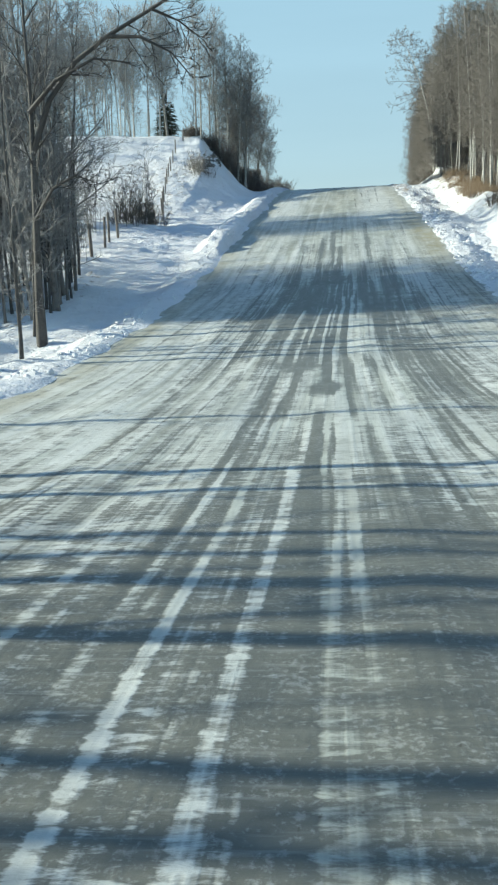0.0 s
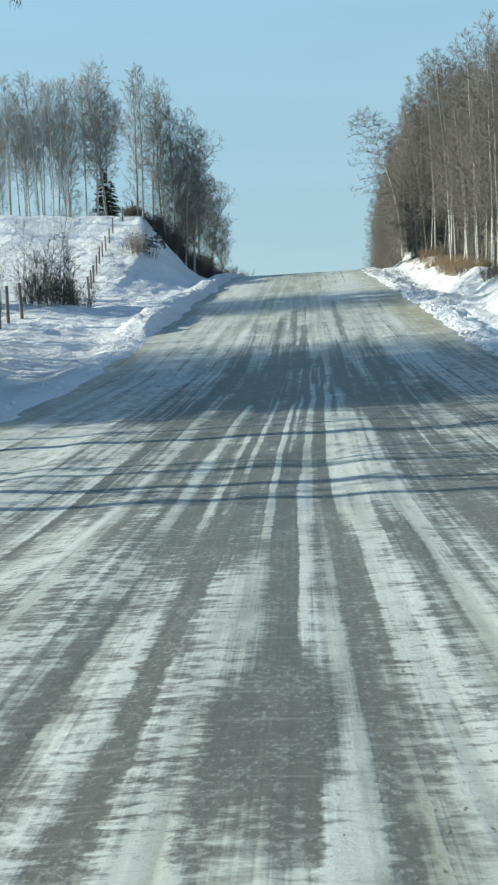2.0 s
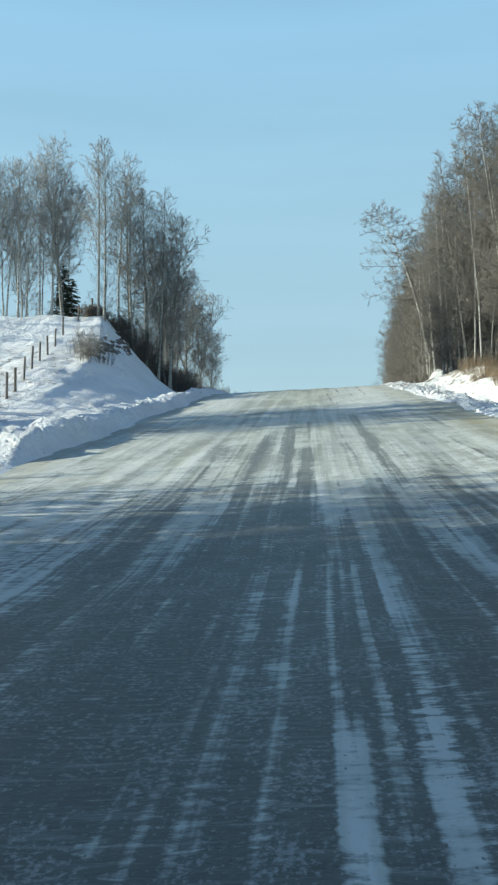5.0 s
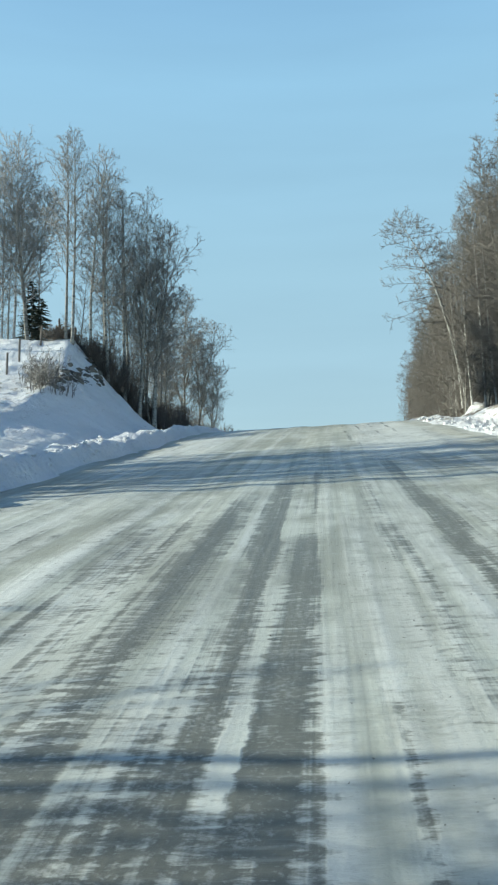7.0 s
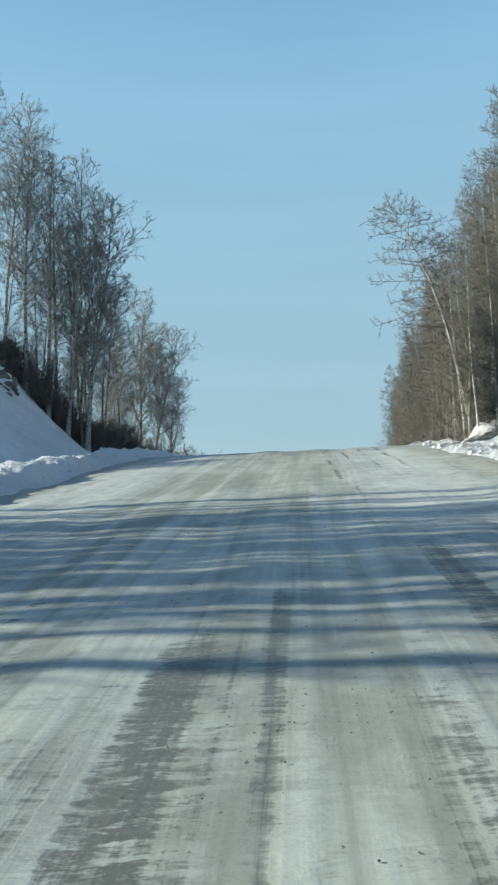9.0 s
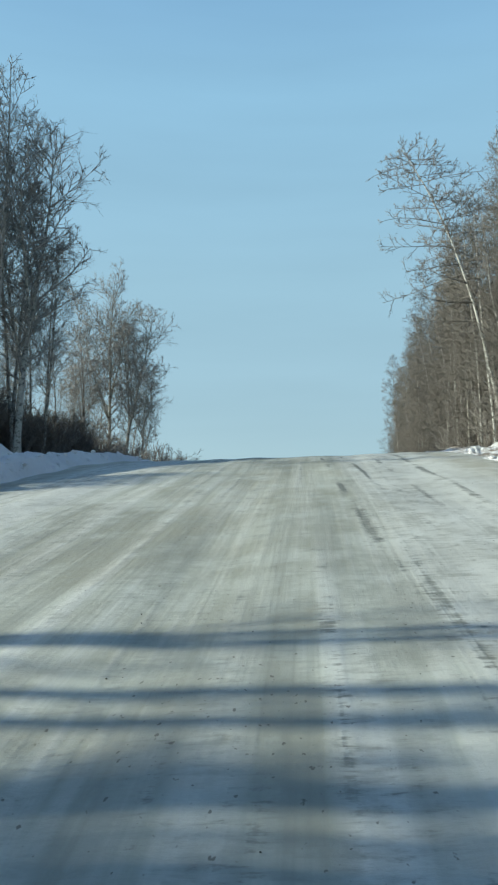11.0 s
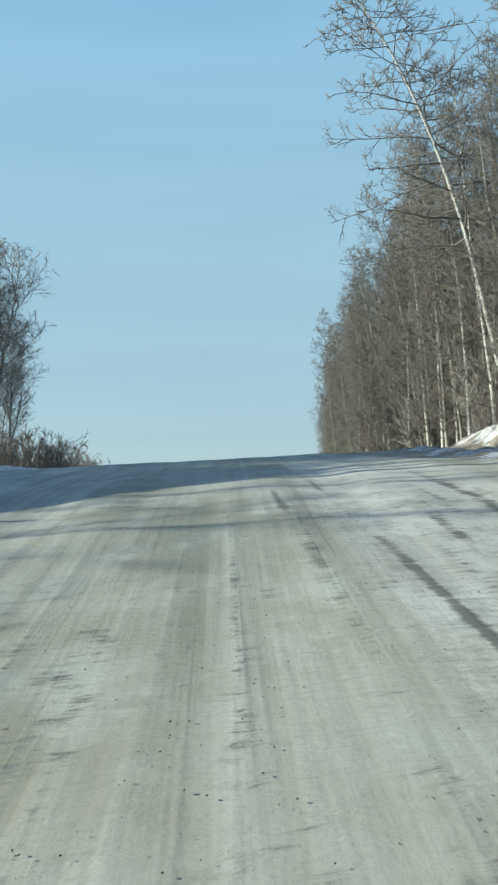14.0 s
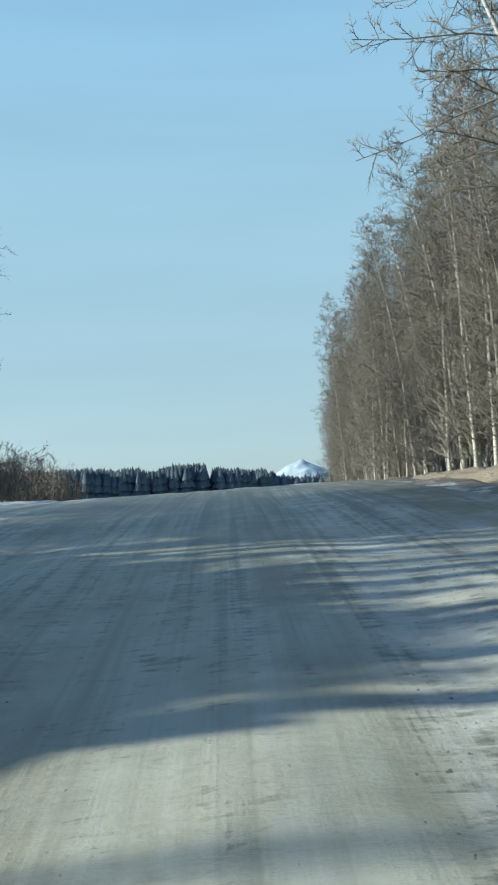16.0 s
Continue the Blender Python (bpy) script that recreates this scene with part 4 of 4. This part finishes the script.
FRONT = [(-11.0 + 0.19 * (y - 84), y) for y in np.arange(84.4, 96, 0.7)]
STEMMY = [bush_meshes(81 + k, 2.7, 0.9, 24, 12, 5, BRUSH, BRUSH, 0.0095, 0.35) for k in range(2)]
thicket("bank_brush", SN, STEMMY, [(-12.0 + 0.18 * (y - 84) - 0.8 * (k % 2), y) for k, y in enumerate(np.arange(85.0, 103, 0.75))], "brown leafless brush crowding the top of the bank", "bush", "brush along the bank", 83, (0.65, 1.05))
thicket("bank_brush", SN, STEMMY, FRONT, "brown leafless brush crowding the top of the bank", "bush", "brush along the bank", 84, (0.7, 1.0))
thicket("bank_brush", SN, DENSE, [(-12.5 + 0.1 * (y - 84), y) for y in np.arange(84.2, 93, 0.6)], "dense dark brush along the crest of the knoll", "bush", "brush along the bank", 63, (0.72, 0.92))
# second row behind the crest brush, added to lengthen the knoll's shadow
thicket("bank_brush", SN, DENSE, [(-14.1 + 0.3 * (k % 3 - 1), y) for k, y in enumerate(np.arange(84.0, 89.2, 0.26))], "dense dark brush along the crest of the knoll", "bush", "brush along the bank", 64, (0.56, 0.68))
thicket("bank_brush", SN, TALL_BRUSH, [(-12.6, 76.6, 0.6), (-12.1, 75.8, 0.5), (-13.0, 77.5, 0.55), (-12.0, 77.4, 0.5)], "grey leafless shrub on the lip of the bank", "bush", "brush along the bank", 38)
thicket("bank_weeds", SN, [bush_meshes(27, 1.1, 0.7, 22, 4, 2, TWIG_BROWN, TWIG_BROWN, 0.007, 0.3)], [(-12.0, 75.6), (-11.4, 76.3), (-12.6, 76.5), (-13.2, 77.6)], "dry stalks of weeds on the snowy knoll", "weeds", "weeds on the knoll", 37)
thicket("crest_brush", SN, WILLOW, scatter(39, 34, -14, -4.6, 108, 128, 0.85, lambda x, y: x < -4.7 + 0.1 * (y - 124)), "tawny leafless brush beyond the road's crest", "bush", "brush beyond the crest", 40, (0.9, 1.5))
thicket("wood_brush", SN, TALL_BRUSH, scatter(41, 44, 11.5, 17, 58, 145, 1.2, in_right_wood), "grey leafless undergrowth at the edge of the wood", "bush", "undergrowth of the wood", 42, (0.8, 1.4))
thicket("wood_brush", SN, WILLOW, scatter(43, 22, 11.8, 15.2, 66, 90, 0.7, lambda x, y: in_right_wood(x + 1.2, y)), "tawny dry grass and brush on the bank", "bush", "dry brush on the bank", 45, (0.35, 0.6))
GRASS = [bush_meshes(65 + k, 1.0, 0.55, 46, 3, 2, STRAW, STRAW, 0.009, 0.6) for k in range(2)]
thicket("dry_grass", ("stalk", "blade"), GRASS, scatter(66, 62, 10.6, 13.0, 62, 79, 0.42, lambda x, y: x > np.interp(y, EDGE_Y, EDGE_R) + 4.7), "tuft of tall tawny dry grass on the bank", "grass", "dry grass on the bank", 67, (0.5, 0.9))
thicket("wood_brush", SN, LOW_BRUSH, [(11.2, 95.6, 0.5), (11.6, 94.2, 0.45), (12.2, 96.3, 0.6), (13.2, 94.6, 0.7)], "dark brush on a mound of old snow", "bush", "dry brush on the bank", 48)
thicket("wood_brush", SN, LOW_BRUSH, [(11.0, 55.8, 0.6), (11.6, 56.4, 0.7), (11.3, 57.4, 0.55), (12.2, 58.4, 0.7), (10.8, 63.0, 0.4)], "dark tangled brush lying on the bank", "bush", "dry brush on the bank", 46)

# fences
def fence(label, places, height, radius, seed, wires=True):
    """A farm fence: every post a part, and the wires between the posts."""
    rng = random.Random(seed)
    ob = new("fence")
    tagged(ob, label, "fence")
    tops = []
    for x, y in places:
        b, z = Build(), float(land(x, y))
        tilt = Vector((rng.gauss(0, 0.04), rng.gauss(0, 0.04), 1))
        h, r = height * rng.uniform(0.92, 1.08), radius * rng.uniform(0.85, 1.15)
        b.tube([Vector((x, y, z - 0.4)), Vector((x, y, z)) + tilt * h * 0.5, Vector((x, y, z)) + tilt * (h - 0.03), Vector((x, y, z)) + tilt * h, Vector((x, y, z)) + tilt * (h + 0.004)], [r, r, r * 0.98, r * 0.8, 0], 8)
        new("post", b.data("post", WOOD)).parent = ob
        tops.append(Vector((x, y, z)) + tilt * h)
    for drop in (0.12, 0.5, 0.85) if wires else ():
        b = Build()
        for p, q in zip(tops, tops[1:]):
            p, q = p - Vector((0, 0, drop)), q - Vector((0, 0, drop))
            b.tube([p, p.lerp(q, 0.5) - Vector((0, 0, 0.03)), q], [0.003, 0.003, 0.003], 3)
        new("wire", b.data("wire", WOOD)).parent = ob
    return ob


HILL_FENCE = [(-13.2, 63.4), (-13.6, 65.2), (-13.9, 67.0), (-14.2, 69.0), (-14.45, 71.0), (-14.7, 73.0), (-14.9, 75.0), (-15.05, 77.0), (-15.2, 79.0), (-15.3, 81.0), (-14.9, 83.2), (-14.2, 84.6), (-13.5, 85.4), (-12.9, 86.2)]
fence("row of weathered wooden fence posts climbing the snowy hill", HILL_FENCE, 1.25, 0.065, 1)
fence("thick weathered fence posts at the edge of the shelf", [(-16.4, 46.2), (-15.6, 46.6), (-15.0, 47.0), (-14.35, 47.4), (-14.3, 50.2), (-14.5, 52.0), (-14.3, 53.6)], 1.9, 0.09, 2, False)
fence("pale fence posts along the edge of the wood", [(13.6 + 0.1 * k, 62 + 2.1 * k) for k in range(6)], 1.5, 0.06, 3)


# clods of ploughed snow, stones and the rock at the wood's edge
def chunks(name, places, mat, label, seed):
    rng, verts, faces = random.Random(seed), [], []
    for x, y, z, r in places:
        base = len(verts)
        rot = Euler((rng.random() * 6, rng.random() * 6, rng.random() * 6)).to_matrix()
        for k in range(12):
            a, h = k * 2.39996, 1 - 2 * (k + 0.5) / 12
            w = math.sqrt(1 - h * h)
            p = rot @ Vector((w * math.cos(a), w * math.sin(a), h)) * r * rng.uniform(0.7, 1.2)
            verts.append((x + p.x, y + p.y, z + p.z * 0.7))
        hull = bmesh.new()
        for q in verts[base:]:
            hull.verts.new(q)
        bmesh.ops.convex_hull(hull, input=hull.verts)
        hull.verts.index_update()
        faces += [[base + q.index for q in f.verts] for f in hull.faces]
        hull.free()
    ob = mesh_object(name, verts, faces, mat, False)
    return tagged(ob, label, "snow clods", kind="stuff")


rng = random.Random(77)
clods = []
for _ in range(560):
    y = rng.uniform(18, 80)
    x = float(np.interp(y, EDGE_Y, EDGE_R)) + abs(rng.gauss(0, 1.0)) * 1.5 + 0.15
    r = rng.uniform(0.03, 0.13) * (1.5 if rng.random() < 0.08 else 1)
    clods.append((x, y, float(land(x, y)) + r * 0.25, r))
for _ in range(420):
    y = rng.uniform(14, 92)
    x = float(np.interp(y, EDGE_Y, EDGE_L)) - abs(rng.gauss(0, 0.8)) - 0.1
    r = rng.uniform(0.02, 0.10)
    clods.append((x, y, float(land(x, y)) + r * 0.25, r))
chunks("snow_clods", clods, SNOW, "white clods of ploughed snow along the road's edges", 78)

GRAVEL, gnt, gbsdf = material("dark_gravel")
gbsdf.inputs["Roughness"].default_value = 0.85
gnt.links.new(mixed(gnt, gnt.nodes.new("ShaderNodeNewGeometry").outputs["Random Per Island"], (0.05, 0.045, 0.04), (0.2, 0.18, 0.15)), gbsdf.inputs["Base Color"])
pebbles = []
nests = [(rng.uniform(-3.5, 4.5), rng.uniform(48, 90)) for _ in range(26)]
for _ in range(520):
    a, b = rng.choice(nests)
    x, y = a + rng.gauss(0, 0.3), b + rng.gauss(0, 0.7)
    pebbles.append((x, y, float(road_z(x, y)) + 0.01, rng.uniform(0.003, 0.007)))
for _ in range(420):
    y = rng.uniform(50, 92) if rng.random() < 0.7 else rng.uniform(2, 50)
    x = rng.uniform(-4.5, 5.5)
    pebbles.append((x, y, float(road_z(x, y)) + 0.01, rng.uniform(0.003, 0.008)))
chunks("road_gravel", pebbles, GRAVEL, "dark bits of gravel strewn on the packed snow", 79)["category"] = "gravel"

# earth that shows through at the lip of the cut bank
earth = []
for _ in range(130):
    y = rng.uniform(76.5, 84)
    x = -11.9 + rng.gauss(0, 0.3) + 0.06 * (y - 79)
    r = rng.uniform(0.06, 0.3)
    earth.append((x, y, float(land(x, y)) - 0.45 * r, r))
chunks("bank_earth", earth, GRAVEL, "dark clods of earth at the lip of the cut bank", 80)["category"] = "earth clods"

# distance: a dark wood, a low hill and a snow peak
verts, faces = [], []
rng = random.Random(90)
for k in range(2600):
    x, y = rng.uniform(-150, 150), rng.uniform(393, 428)
    if 8.6 < x < 11.2:
        continue
    top = float(np.interp(x, (-40, -12, -9, 8, 11, 35, 41, 62), (16.6, 15.0, 16.6, 16.4, 15.2, 12.4, 9.6, 9.6))) + 0.7 * float(lumps(x, 0 * x, 9, 3))
    z = float(land(x, y))
    h, w = top + rng.uniform(-1.9, 0.3) + 1.0 * (rng.random() < 0.05) - z, rng.uniform(2.8, 5.2)
    for tier in range(4):
        base, low, high = len(verts), z + h * tier * 0.2, z + h * min(1.0, tier * 0.2 + 0.4)
        for q in range(7):
            a = q * 0.8976 + rng.random() * 0.5
            r = w * (1 - tier * 0.19) * rng.uniform(0.7, 1.2)
            verts.append((x + r * math.cos(a), y + r * math.sin(a), low + rng.uniform(-0.4, 0.3)))
        verts.append((x, y, high))
        faces += [(base + q, base + (q + 1) % 7, base + 7) for q in range(7)]
tagged(mesh_object("distant_spruce_wood", verts, faces, HAZED_NEEDLES), "line of distant spruces with blue haze in their colour", "distant trees", kind="stuff")

HILL, hnt, hbsdf = material("wooded_hill")
hbsdf.inputs["Roughness"].default_value = 1.0
hnt.links.new(mixed(hnt, noise_of(hnt, coords(hnt), 0.05, 6), (0.09, 0.13, 0.15), (0.15, 0.19, 0.21)), hbsdf.inputs["Base Color"])
hill, _, _ = sheet("backdrop", np.linspace(-500, 300, 60), np.linspace(800, 1100, 12), lambda x, y: -4 + 30 * np.exp(-(((x + 170) / 150) ** 2)) * np.sin(np.clip((y - 800) / 300, 0, 1) * math.pi) + 2 * lumps(x, y, 30, 2), HILL)
tagged(hill, "low wooded hill on the horizon", "hill", kind="structure")
# snow and rock greyed towards the sky's blue to stand for distance haze
HAZED_PEAK, pnt, pbsdf = material("hazed_snow_peak")
pbsdf.inputs["Roughness"].default_value = 0.9
pnt.links.new(mixed(pnt, ramp(pnt, noise_of(pnt, coords(pnt), 0.012, 6), [(0.48, 0.0), (0.6, 1.0)]), (0.46, 0.56, 0.64), (0.34, 0.45, 0.54)), pbsdf.inputs["Base Color"])


def peak_z(x, y):
    d = np.hypot(x - 640, (y - 4500) * 0.7)
    d2 = np.hypot(x - 860, (y - 4500) * 0.7)
    return np.maximum(152 - 0.52 * d, 96 - 0.35 * d2) + 9 * lumps(x, y, 70, 4) + 4 * lumps(x, y, 25, 6) - 20


peak, _, _ = sheet("backdrop_peak", np.linspace(300, 1300, 70), np.linspace(4200, 4800, 30), peak_z, HAZED_PEAK)
tagged(peak, "far snow-covered mountain peak, blued in colour for haze", "mountain", kind="structure")
